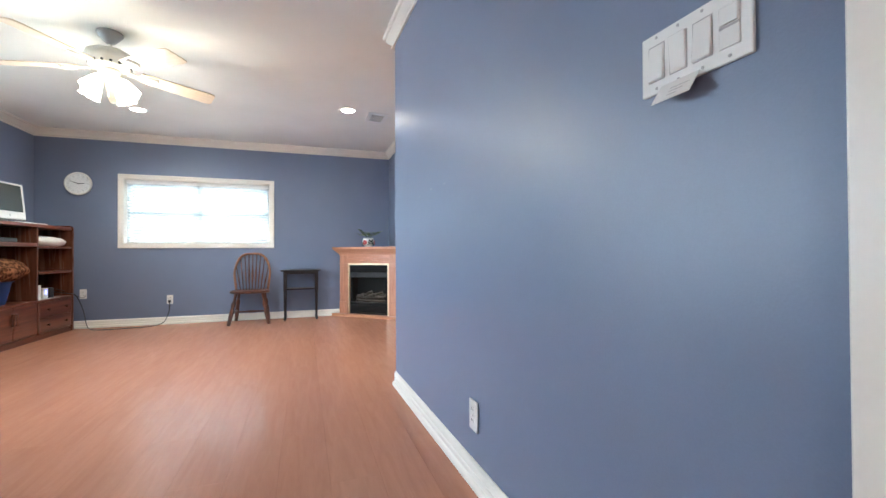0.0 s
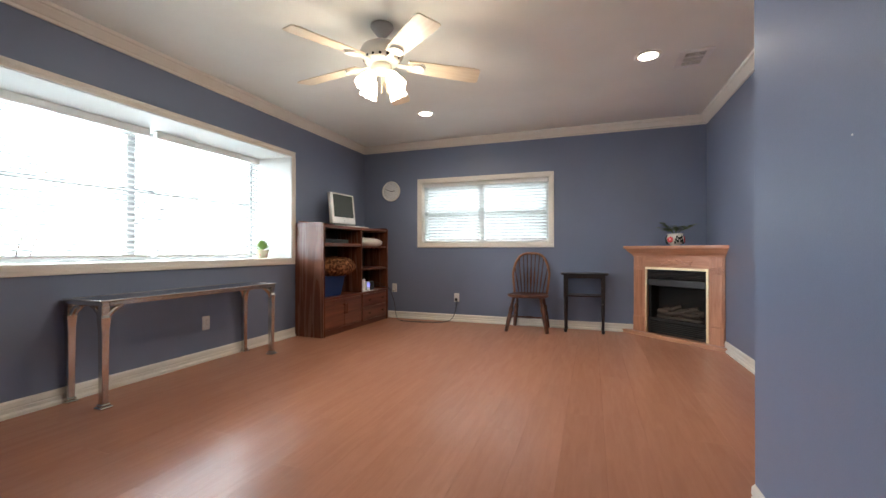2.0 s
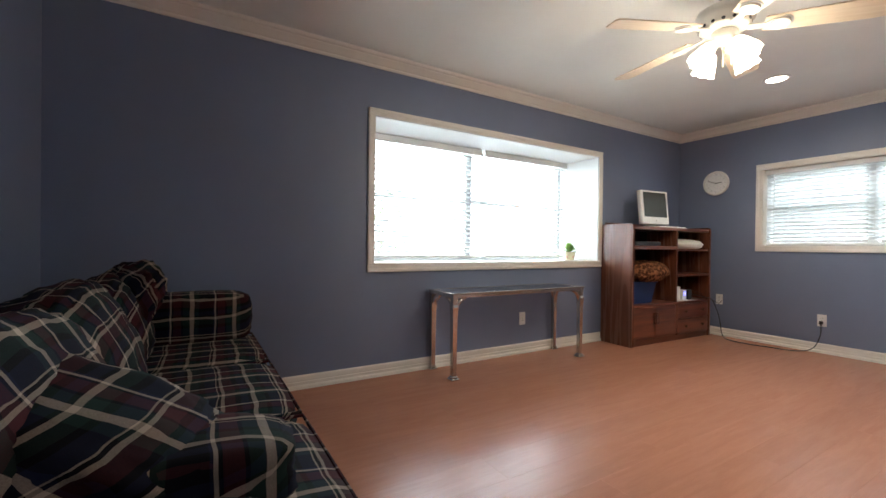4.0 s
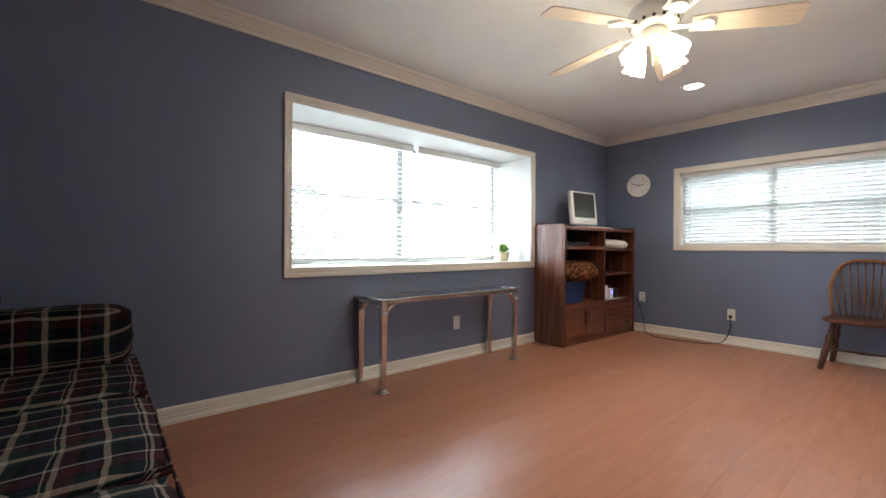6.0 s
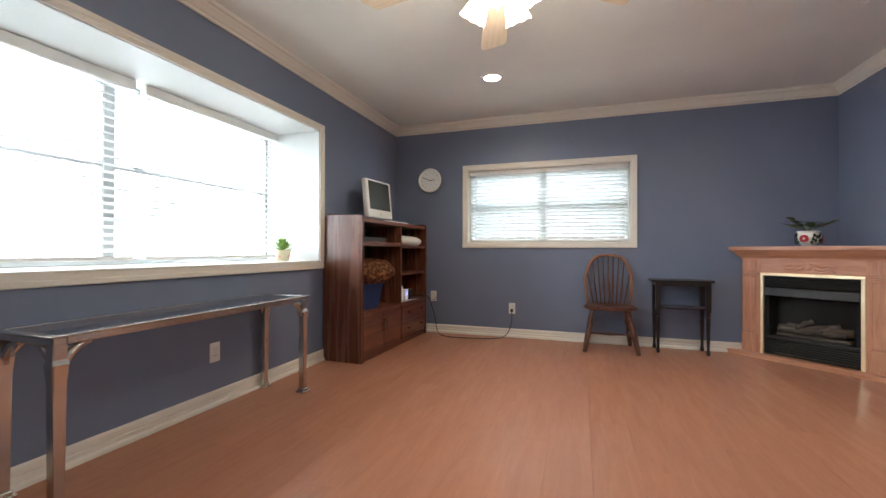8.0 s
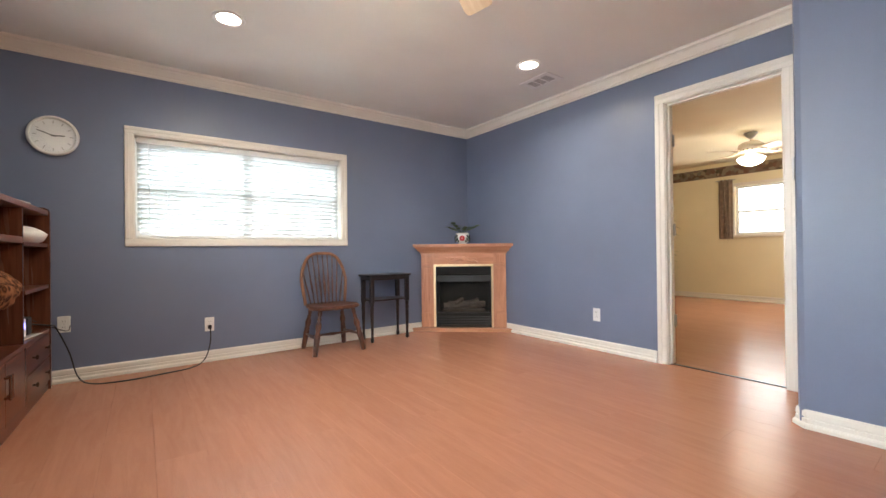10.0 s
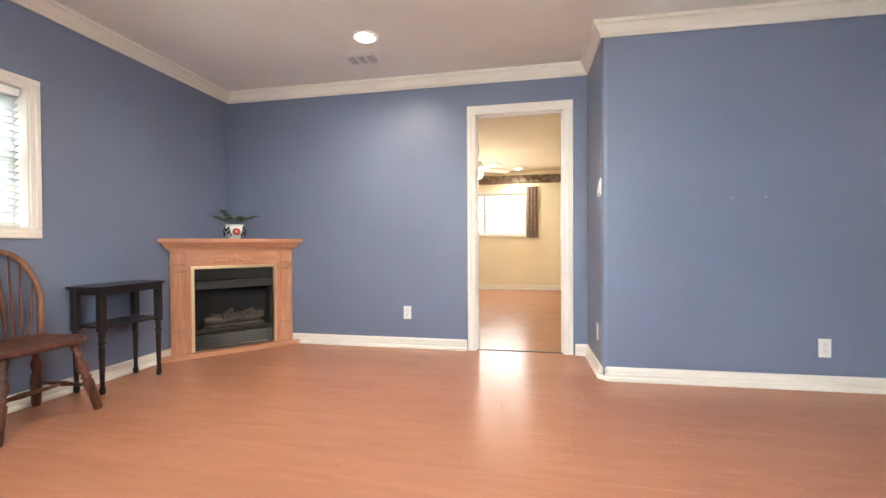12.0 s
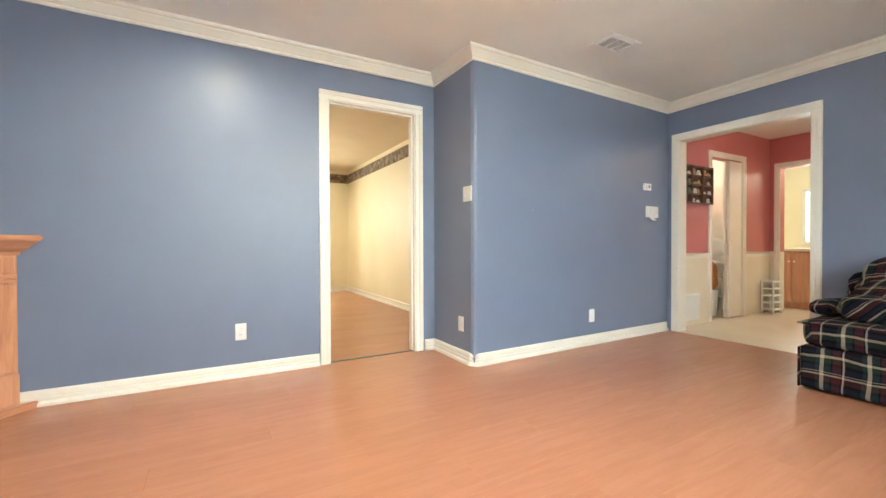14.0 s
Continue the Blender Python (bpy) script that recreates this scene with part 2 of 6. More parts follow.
DARK = surface("dark_plastic", (0.02, 0.02, 0.022), 0.35, scale=6, vary=0.15, fine=100, bump=0.02)
SCREEN = surface("switched_off_screen", (0.05, 0.058, 0.055), 0.22, scale=3, vary=0.05, fine=100, bump=0.0)
FAN_PAINT = surface("white_fan_enamel", (0.76, 0.73, 0.67), 0.3, scale=5, vary=0.04, fine=100, bump=0.01)
BLADE = wood("bleached_oak_blade", (0.66, 0.54, 0.40), (0.76, 0.66, 0.52), rough=0.4, along="x", grain=30, length=2)
STEEL = surface("galvanised_steel", (0.45, 0.45, 0.44), 0.35, metal=1.0, scale=10, vary=0.1, fine=90, bump=0.03)
# White bay sash turned grey: its backlit shade is put into the colour.
BACKLIT_SASH = surface("backlit_grey_sash", (0.40, 0.41, 0.41), 0.4, metal=0.3, scale=5, vary=0.05, fine=80, bump=0.02)
SLAT = slat_material()
CLEAR = glass("window_glass")
TABLE_GLASS = glass("smoked_table_glass", (0.72, 0.78, 0.78))
BULB = glow("lit_frosted_shade", (1.0, 0.86, 0.62), E_SHADE)
CAN = glow("lit_downlight", (1.0, 0.90, 0.72), 14)
PLAID = plaid("tartan_upholstery")
PLAID_ARM = plaid("tartan_upholstery_turned", True)
PLAID_B = plaid("tartan_upholstery_large", False, 0.235, (0.35, 0.6))
LEAF = surface("leaf_green", (0.075, 0.135, 0.035), 0.45, scale=30, vary=0.4, fine=90, bump=0.1, rand=0.25)


def backlit_leaf(name, colour, through):
    """A thin leaf that lets the light behind it shine through."""
    m, n, l, bsdf = node_mat(name)
    tc, nz, rp = n.new("ShaderNodeTexCoord"), n.new("ShaderNodeTexNoise"), n.new("ShaderNodeValToRGB")
    nz.inputs["Scale"].default_value = 25
    rp.color_ramp.elements[0].color, rp.color_ramp.elements[1].color = (*[c * 0.6 for c in colour], 1), (*[c * 1.3 for c in colour], 1)
    l.new(tc.outputs["Object"], nz.inputs["Vector"]), l.new(nz.outputs["Fac"], rp.inputs[0]), l.new(rp.outputs[0], bsdf.inputs["Base Color"])
    bsdf.inputs["Roughness"].default_value = 0.5
    tr, mx = n.new("ShaderNodeBsdfTranslucent"), n.new("ShaderNodeMixShader")
    tr.inputs[0].default_value, mx.inputs[0].default_value = (*through, 1), 0.5
    l.new(bsdf.outputs[0], mx.inputs[1]), l.new(tr.outputs[0], mx.inputs[2]), l.new(mx.outputs[0], n["Material Output"].inputs[0])
    return m


SUCCULENT = backlit_leaf("succulent_green", (0.11, 0.22, 0.05), (0.28, 0.42, 0.10))
SHRUB_LEAF = backlit_leaf("sunlit_shrub_green", (0.12, 0.20, 0.06), (0.62, 0.68, 0.50))
POT_CREAM = surface("cream_glazed_pot", (0.66, 0.60, 0.40), 0.2, scale=12, vary=0.08, fine=90, bump=0.01)
POT_WHITE = surface("white_glazed_porcelain", (0.75, 0.76, 0.72), 0.15, scale=9, vary=0.03, fine=90, bump=0.01)
SOIL = surface("potting_soil", (0.035, 0.024, 0.017), 0.95, scale=40, vary=0.4, fine=120, bump=0.6)
CORD = surface("black_rubber_cord", (0.012, 0.012, 0.012), 0.5, scale=20, vary=0.1, fine=100, bump=0.0)

# ---------------------------------------------------------------- mesh helpers
def mesh_of(name, bm, material, smooth=False):
    me = bpy.data.meshes.new(name)
    bmesh.ops.recalc_face_normals(bm, faces=bm.faces)
    bm.to_mesh(me)
    bm.free()
    me.materials.append(material)
    if smooth:
        for p in me.polygons:
            p.use_smooth = True
    return me


def part(name, bm, material, parent=None, label="", at=None, smooth=False):
    ob = new(name, mesh_of(name, bm, material, smooth))
    if parent is not None:
        ob.parent = parent
    if at is not None:
        ob.matrix_basis = at
    if label:
        tagged(ob, label)
    return ob


def thing(name, label, category, m=None, group="", kind=""):
    ob = new(name)
    ob.empty_display_size = 0.05
    ob.matrix_basis = m if m is not None else Matrix()
    return tagged(ob, label, category, group, kind)


def structure(name, bm, material, label="", category="", smooth=False):
    return tagged(part(name, bm, material, None, smooth=smooth), label, category, "", "structure")


def box(bm, x0, x1, y0, y1, z0, z1, bevel=0.0, seg=1):
    vs = [bm.verts.new((x, y, z)) for x in (x0, x1) for y in (y0, y1) for z in (z0, z1)]
    faces = [bm.faces.new([vs[i] for i in q]) for q in ((0, 1, 3, 2), (4, 6, 7, 5), (0, 4, 5, 1), (2, 3, 7, 6), (0, 2, 6, 4), (1, 5, 7, 3))]
    if bevel:
        edges = list({e for f in faces for e in f.edges})
        bmesh.ops.bevel(bm, geom=edges, offset=bevel, segments=seg, profile=0.5, affect='EDGES')
    return vs


def boxed(*a, **k):
    bm = bmesh.new()
    box(bm, *a, **k)
    return bm


def prism(bm, outline, z0, z1):
    lo, hi = [bm.verts.new((x, y, z0)) for x, y in outline], [bm.verts.new((x, y, z1)) for x, y in outline]
    bm.faces.new(lo), bm.faces.new(hi)
    for i in range(len(lo)):
        j = (i + 1) % len(lo)
        bm.faces.new((lo[i], lo[j], hi[j], hi[i]))


def lathe(bm, profile, m=None, seg=14, cap=True):
    """Turn (radius, height) pairs round the local z axis."""
    m = m or Matrix()
    rings = [[bm.verts.new(m @ Vector((r * math.cos(2 * math.pi * i / seg), r * math.sin(2 * math.pi * i / seg), z))) for i in range(seg)] for r, z in profile]
    for a, b in zip(rings, rings[1:]):
        for i in range(seg):
            bm.faces.new((a[i], a[(i + 1) % seg], b[(i + 1) % seg], b[i]))
    if cap:
        bm.faces.new(rings[0][::-1]), bm.faces.new(rings[-1])


def turned(profile, seg=14, m=None, cap=True):
    bm = bmesh.new()
    lathe(bm, profile, m, seg, cap)
    return bm


def between(a, b):
    """The pose whose z axis runs from a to b."""
    d = Vector(b) - Vector(a)
    return Matrix.Translation(a) @ d.to_track_quat('Z', 'Y').to_matrix().to_4x4(), d.length


def tube(bm, pts, radius, seg=8, flat=1.0):
    pts = [Vector(p) for p in pts]
    rings, up = [], Vector((0.13, 0.31, 0.94)).normalized()
    for i, p in enumerate(pts):
        d = (pts[min(i + 1, len(pts) - 1)] - pts[max(i - 1, 0)]).normalized()
        s = d.cross(up)
        if s.length < 0.05:
            s = d.cross(Vector((1, 0, 0)))
        s.normalize()
        u = s.cross(d)
        r = radius[i] if isinstance(radius, (list, tuple)) else radius
        rings.append([bm.verts.new(p + r * (math.cos(2 * math.pi * k / seg) * s * flat + math.sin(2 * math.pi * k / seg) * u)) for k in range(seg)])
    for a, b in zip(rings, rings[1:]):
        for k in range(seg):
            bm.faces.new((a[k], a[(k + 1) % seg], b[(k + 1) % seg], b[k]))
    bm.faces.new(rings[0]), bm.faces.new(rings[-1])


def tubed(pts, radius, seg=8, flat=1.0):
    bm = bmesh.new()
    tube(bm, pts, radius, seg, flat)
    return bm


def sweep(bm, path, profile):
    """Carry a (distance into the room, height) profile along a floor path with the room on its right, mitred at corners."""
    pts = [Vector((x, y)) for x, y in path]
    rings = []
    for i, p in enumerate(pts):
        ns = []
        if i > 0:
            d = (p - pts[i - 1]).normalized()
            ns.append(Vector((d.y, -d.x)))
        if i < len(pts) - 1:
            d = (pts[i + 1] - p).normalized()
            ns.append(Vector((d.y, -d.x)))
        nrm = sum(ns, Vector((0, 0))).normalized()
        k = 1 / max(0.3, nrm.dot(ns[0]))
        rings.append([bm.verts.new((p.x + nrm.x * o * k, p.y + nrm.y * o * k, z)) for o, z in profile])
    n = len(profile)
    for a, b in zip(rings, rings[1:]):
        for k in range(n):
            bm.faces.new((a[k], a[(k + 1) % n], b[(k + 1) % n], b[k]))
    bm.faces.new(rings[0]), bm.faces.new(rings[-1])


def puff(sx, sy, sz, e=3.2, cuts=9, lumps=0.0, seed=0, sag=0.0):
    """A stuffed cushion: a rounded block with a soft, slightly uneven outline."""
    bm = bmesh.new()
    bmesh.ops.create_cube(bm, size=2)
    bmesh.ops.subdivide_edges(bm, edges=bm.edges, cuts=cuts, use_grid_fill=True)
    for v in bm.verts:
        x, y, z = v.co
        d = (abs(x) ** e + abs(y) ** e + abs(z) ** e) ** (1 / e)
        k = max(abs(x), abs(y), abs(z)) / d if d else 1
        q = Vector((x * k, y * k, z * k))
        w = lumps * noise.noise(Vector((x * 2.3 + seed * 7.1, y * 2.3, z * 2.3 + seed)))
        f = noise.noise(Vector((x * 2.1 + y * 4.4 + seed * 3.3, y * 1.7 - x * 3.1, z * 3.0 + seed)))
        q *= 1 + w + 0.45 * lumps * (1 - 2.2 * abs(f))
        q.z += sag * (q.x * q.x + q.y * q.y - 0.7)
        v.co = (q.x * sx / 2, q.y * sy / 2, q.z * sz / 2)
    return bm


def wall_with_holes(bm, axis, at0, at1, a0, a1, z0, z1, holes):
    """A thick wall along one axis, in blocks round its openings. holes: (from, to, bottom, top)."""
    def blk(p, q, r, s):
        if q - p > 1e-4 and s - r > 1e-4:
            if axis == "x":
                box(bm, p, q, at0, at1, r, s)
            else:
                box(bm, at0, at1, p, q, r, s)
    cur = a0
    for h0, h1, b, t in sorted(holes):
        blk(cur, h0, z0, z1), blk(h0, h1, z0, b), blk(h0, h1, t, z1)
        cur = h1
    blk(cur, a1, z0, z1)


# ---------------------------------------------------------------- structure: the blue room
W, N, E_, S = -2.95, 6.18, 1.24, 0.365      # inner faces of its walls
TOP = 2.375
JOG = 2.87
bm = bmesh.new()
wall_with_holes(bm, "y", W - 0.14, W, S - 0.12, N + 0.16, -0.1, TOP + 0.1, [(2.175, 4.665, 0.83, 1.93)])
structure("wall_west", bm, BLUE, "blue painted wall with a bay window", "wall")
bm = bmesh.new()
wall_with_holes(bm, "x", N, N + 0.16, W, E_ + 0.12, -0.1, TOP + 0.1, [(-2.075, -0.40, 1.015, 1.825)])
structure("wall_north", bm, BLUE, "blue painted wall with a wide window", "wall")
bm = bmesh.new()
wall_with_holes(bm, "y", E_, E_ + 0.11, JOG, N, -0.1, TOP + 0.1, [(3.045, 3.795, -0.1, 2.03)])
structure("wall_east", bm, BLUE, "blue painted wall with a doorway", "wall")
bm = bmesh.new()
prism(bm, [(0.66, JOG), (E_ + 0.11, JOG), (E_ + 0.11, JOG - 0.11), (0.76, JOG - 0.11), (0.80, S - 0.12), (0.692, S - 0.12), (0.692, S), (0.627, JOG - 0.035), (0.634, JOG - 0.012)], -0.1, TOP + 0.1)
structure("wall_jog", bm, BLUE, "projecting blue painted wall with a rounded corner", "wall")
bm = bmesh.new()
wall_with_holes(bm, "x", S - 0.12, S, W, 0.691, -0.1, TOP + 0.1, [(-0.512, 0.58, -0.1, 1.98)])
structure("wall_south", bm, BLUE, "blue painted wall with a wide cased opening", "wall")
structure("ceiling", boxed(W - 0.14, E_ + 0.115, S - 0.12, N + 0.16, TOP, TOP + 0.08), CEILING, "off-white textured ceiling", "ceiling")

CROWN = [(0.92 * d, TOP - 0.88 * h) for d, h in ((0.0, 0.108), (0.015, 0.108), (0.018, 0.095), (0.009, 0.090), (0.009, 0.084), (0.018, 0.078), (0.036, 0.056), (0.047, 0.044), (0.052, 0.038), (0.043, 0.033), (0.046, 0.027), (0.062, 0.022), (0.067, 0.010), (0.067, -0.01), (0.0, -0.01))]
bm = bmesh.new()
sweep(bm, [(0.3, S), (W, S), (W, N), (E_, N), (E_, JOG), (0.627, JOG), (0.692, S), (0.3, S)], CROWN)
structure("trim_crown", bm, TRIM, "ivory painted crown moulding", "trim")
BASE = [(0.0, -0.01), (0.025, -0.01), (0.025, 0.016), (0.020, 0.024), (0.013, 0.027), (0.013, 0.046), (0.008, 0.049), (0.008, 0.052), (0.013, 0.055), (0.012, 0.080), (0.005, 0.091), (0.0, 0.091)]
for i, run in enumerate(([(-0.578, S), (W, S), (W, N), (E_, N), (E_, 3.862)], [(E_, 2.968), (E_, JOG), (0.668, JOG), (0.627, JOG - 0.042), (0.690, S + 0.02)])):
    bm = bmesh.new()
    sweep(bm, run, BASE)
    structure("baseboard_%d" % (i + 1), bm, TRIM, "ivory painted baseboard with stepped profile", "baseboard")


def casing_bars(owner, axis, at, out, a0, a1, z0, z1, width, sill=True, legs=True):
    """A mitred-looking casing round an opening; at is the wall face, out (+1 or -1) the way into the room."""
    d0, d1, d2 = at, at + out * 0.019, at + out * 0.013
    def bar(name, p, q, r, s, inner):
        b = bmesh.new()
        i = 0.002
        for pp, qq, rr, ss, da, db in ((p, q, r, s, d0, d2), (inner[0] + i, inner[1] - i, inner[2] + i, inner[3] - i, d2 - out * 0.003, d1)):
            lo, hi = min(da, db), max(da, db)
            if axis == "x":
                box(b, pp, qq, lo, hi, rr, ss, 0.003)
            else:
                box(b, lo, hi, pp, qq, rr, ss, 0.003)
        part(name, b, TRIM, owner)
    e = width * 0.55
    bar("casing", a0 - width, a1 + width, z1, z1 + width, (a0 - width, a1 + width, z1 + width - e, z1 + width))
    low = z0 - width if sill else z0
    for p, q, ip, iq in ((a0 - width, a0, a0 - width, a0 - width + e), (a1, a1 + width, a1 + width - e, a1 + width)):
        bar("casing", p, q, z0, z1, (ip, iq, z0, z1))
    if sill:
        bar("casing", a0 - width, a1 + width, low, z0, (a0 - width, a1 + width, low, low + e))


def slat_mesh(length, depth=0.048):
    b = bmesh.new()
    n = 4
    top, bot = [], []
    for i in range(n + 1):
        y = depth * (i / n - 0.5)
        z = 0.004 * (1 - (2 * i / n - 1) ** 2)
        top.append([b.verts.new((x, y, z + 0.0012)) for x in (-length / 2, length / 2)])
        bot.append([b.verts.new((x, y, z - 0.0012)) for x in (-length / 2, length / 2)])
    for i in range(n):
        b.faces.new((top[i][0], top[i + 1][0], top[i + 1][1], top[i][1]))
        b.faces.new((bot[i][0], bot[i][1], bot[i + 1][1], bot[i + 1][0]))
    for r in (0, n):
        b.faces.new((top[r][0], top[r][1], bot[r][1], bot[r][0]))
    for k in (0, 1):
        b.faces.new([t[k] for t in top] + [q[k] for q in bot[::-1]])
    return mesh_of("slat", b, SLAT, True)


def blind(label, m, length, height, pitch, tilt, cords, wand, rail=0.045):
    """A horizontal blind, x along it, z down from the headrail's foot, +y to the room."""
    root = thing("window_blind", label, "blind", m)
    part("headrail", boxed(-length / 2, length / 2, -0.025, 0.028, 0.0, rail, 0.004), PLASTIC, root)
    me = slat_mesh(length - 0.01)
    count = int((height - 0.03) / pitch)
    for i in range(count):
        ob = new("slat", me)
        ob.parent = root
        ob.matrix_basis = pose(0, 0, -0.02 - i * pitch, tilt, 0, 0)
    part("bottom_rail", boxed(-length / 2 + 0.005, length / 2 - 0.005, -0.024, 0.024, -height, -height + 0.022, 0.004), PLASTIC, root)
    for c in cords:
        part("ladder_cord", tubed([(c, 0.027, 0), (c, 0.027, -height + 0.02)], 0.0016, 5), PLASTIC, root)
    part("tilt_wand", tubed([(wand, 0.04, 0.01), (wand, 0.042, -0.45), (wand, 0.04, -0.62)], 0.004, 6), PLASTIC, root)
    return root


def sash_window(name, label, m, length, height, mullion, meeting, paint):
    """Metal sashes with panes, x along, z up from the foot, +y to the room."""
    root = thing(name, label, "window", m, kind="structure")
    b = bmesh.new()
    for r in ((-length / 2, length / 2, 0, 0.035), (-length / 2, length / 2, height - 0.035, height), (-length / 2, -length / 2 + 0.035, 0.035, height - 0.035), (length / 2 - 0.035, length / 2, 0.035, height - 0.035)):
        box(b, r[0], r[1], -0.03, 0.03, r[2], r[3])
    part("window_frame", b, paint, root)
    part("mullion", boxed(mullion - 0.035, mullion + 0.035, -0.028, 0.032, 0.036, height - 0.036, 0.004), paint, root)
    for p, q in ((-length / 2 + 0.036, mullion - 0.036), (mullion + 0.036, length / 2 - 0.036)):
        part("meeting_rail", boxed(p, q, -0.02, 0.024, meeting - 0.018, meeting + 0.018, 0.003), paint, root)
        for r, s in ((0.036, meeting - 0.019), (meeting + 0.019, height - 0.036)):
            pane = part("pane", boxed(p, q, -0.002, 0.002, r, s), CLEAR, root)
            pane.visible_shadow = False
    return root


# north window
win = thing("window_1", "wide white window in an ivory casing", "window", pose(0, 0, 0), kind="structure")
casing_bars(win, "x", N, -1, -2.075, -0.40, 1.015, 1.825, 0.055)
bm = bmesh.new()
for r in ((-2.075, -0.40, 1.011, 1.023), (-2.075, -0.40, 1.817, 1.829), (-2.079, -2.067, 1.023, 1.817), (-0.408, -0.396, 1.023, 1.817)):
    box(bm, r[0], r[1], N - 0.004, N + 0.155, r[2], r[3])
part("window_jamb", bm, TRIM, win)
sash_window("window_2", "white metal sash window behind a blind", pose(-1.2375, N + 0.12, 1.024, 0, 0, 180), 1.656, 0.79, 0.02, 0.42, WHITE)
blind("white horizontal blind, slats half open, in the wide window", pose(-1.2375, N + 0.055, 1.768, 0, 0, 180), 1.64, 0.742, 0.0385, 31, (-0.62, 0.0, 0.62), 0.74)

# bay window
win = thing("window_3", "deep bay window with white lining and ivory casing", "window", pose(0, 0, 0), kind="structure")
casing_bars(win, "y", W, 1, 2.175, 4.665, 0.83, 1.93, 0.055)
BAY = -3.42
bm = bmesh.new()
box(bm, BAY - 0.12, W - 0.001, 2.10, 4.74, 0.77, 0.829), box(bm, BAY - 0.12, W - 0.141, 2.10, 4.74, 1.931, 2.0)
box(bm, BAY - 0.12, W - 0.141, 2.10, 2.174, 0.829, 1.931), box(bm, BAY - 0.12, W - 0.141, 4.666, 4.74, 0.829, 1.931)
part("bay_lining", bm, WHITE, win)
bm = bmesh.new()
for r in ((2.175, 4.665, 1.926, 1.934), (2.171, 2.179, 0.834, 1.926), (4.661, 4.669, 0.834, 1.926)):
    box(bm, W - 0.142, W - 0.002, r[0], r[1], r[2], r[3])
part("window_jamb", bm, WHITE, win)
part("window_sill", boxed(BAY, W + 0.012, 2.176, 4.664, 0.829, 0.842, 0.003), TRIM, win)
sash_window("window_4", "white sash window behind blinds", pose(BAY - 0.09, 3.42, 0.843, 0, 0, -90), 2.48, 1.08, 0.04, 0.58, BACKLIT_SASH)
blind("white horizontal blind, slats open, in the bay window", pose(BAY + 0.03, 2.83, 1.868, 0, 0, -90), 1.25, 1.00, 0.044, -25, (-0.45, 0.45), 0.55, 0.061)
blind("white horizontal blind, slats open, in the bay window", pose(BAY + 0.03, 4.08, 1.868, 0, 0, -90), 1.14, 1.00, 0.044, -25, (-0.42, 0.42), -0.5, 0.061)

# doorway to the yellow room
dr = thing("door_1", "open doorway with ivory casing and bare hinges", "doorway", pose(0, 0, 0), kind="structure")
casing_bars(dr, "y", E_, -1, 3.055, 3.785, 0.0, 2.02, 0.070, sill=False)
casing_bars(dr, "y", E_ + 0.11, 1, 3.055, 3.785, 0.0, 2.02, 0.060, sill=False)
bm = bmesh.new()
box(bm, E_ - 0.002, E_ + 0.112, 3.044, 3.062, 0.0, 2.014), box(bm, E_ - 0.002, E_ + 0.112, 3.778, 3.796, 0.0, 2.014), box(bm, E_ - 0.002, E_ + 0.112, 3.044, 3.796, 2.014, 2.031)
part("door_jamb", bm, TRIM, dr)
bm = bmesh.new()
box(bm, E_ + 0.035, E_ + 0.07, 3.062, 3.074, 0.0, 2.002), box(bm, E_ + 0.035, E_ + 0.07, 3.766, 3.778, 0.0, 2.002), box(bm, E_ + 0.035, E_ + 0.07, 3.062, 3.778, 2.002, 2.014)
part("door_stop", bm, TRIM, dr)
for z in (0.33, 1.04, 1.74):
    bm = boxed(E_ + 0.072, E_ + 0.110, 3.7745, 3.7775, z - 0.045, z + 0.045)
    lathe(bm, [(0.006, z - 0.046), (0.006, z + 0.046)], Matrix.Translation((E_ + 0.116, 3.772, 0)), 8)
    part("hinge", bm, STEEL, dr)
part("threshold", boxed(E_ + 0.03, E_ + 0.055, 3.062, 3.778, -0.002, 0.004), DARK, dr)

# wide cased opening to the hall
op = thing("door_2", "wide cased opening painted ivory", "doorway", pose(0, 0, 0), kind="structure")
casing_bars(op, "x", S, 1, -0.502, 0.570, 0.0, 1.970, 0.072, sill=False)
casing_bars(op, "x", S - 0.12, -1, -0.502, 0.570, 0.0, 1.970, 0.072, sill=False)
bm = bmesh.new()
box(bm, -0.513, -0.497, S - 0.122, S + 0.002, 0.0, 1.965), box(bm, 0.565, 0.581, S - 0.122, S + 0.002, 0.0, 1.965), box(bm, -0.513, 0.581, S - 0.122, S + 0.002, 1.965, 1.981)
part("door_jamb", bm, TRIM, op)

# ---------------------------------------------------------------- structure: yellow room, hall, kitchen and outside
bm = bmesh.new()
X1 = 6.10
wall_with_holes(bm, "y", X1, X1 + 0.12, 2.08, 6.72, -0.1, 2.45, [(3.33, 4.94, 1.11, 1.93)])
box(bm, 1.36, X1, 2.08, 2.20, -0.1, 2.45), box(bm, 1.36, X1, 6.60, 6.72, -0.1, 2.45)
structure("wall_yellow_room", bm, YELLOW, "cream yellow painted walls", "wall")
bm = bmesh.new()
wall_with_holes(bm, "y", E_ + 0.11, E_ + 0.12, 2.2, 6.6, -0.1, 2.45, [(3.045, 3.795, -0.1, 2.03)])
structure("wall_yellow_west", bm, YELLOW, "cream yellow painted wall", "wall")
structure("ceiling_yellow_room", boxed(1.355, X1 + 0.12, 2.08, 6.72, 2.36, 2.44), surface("cream_ceiling", (0.76, 0.68, 0.50), 0.8, scale=2, vary=0.05, fine=170, bump=0.25), "cream textured ceiling", "ceiling")
bm = bmesh.new()
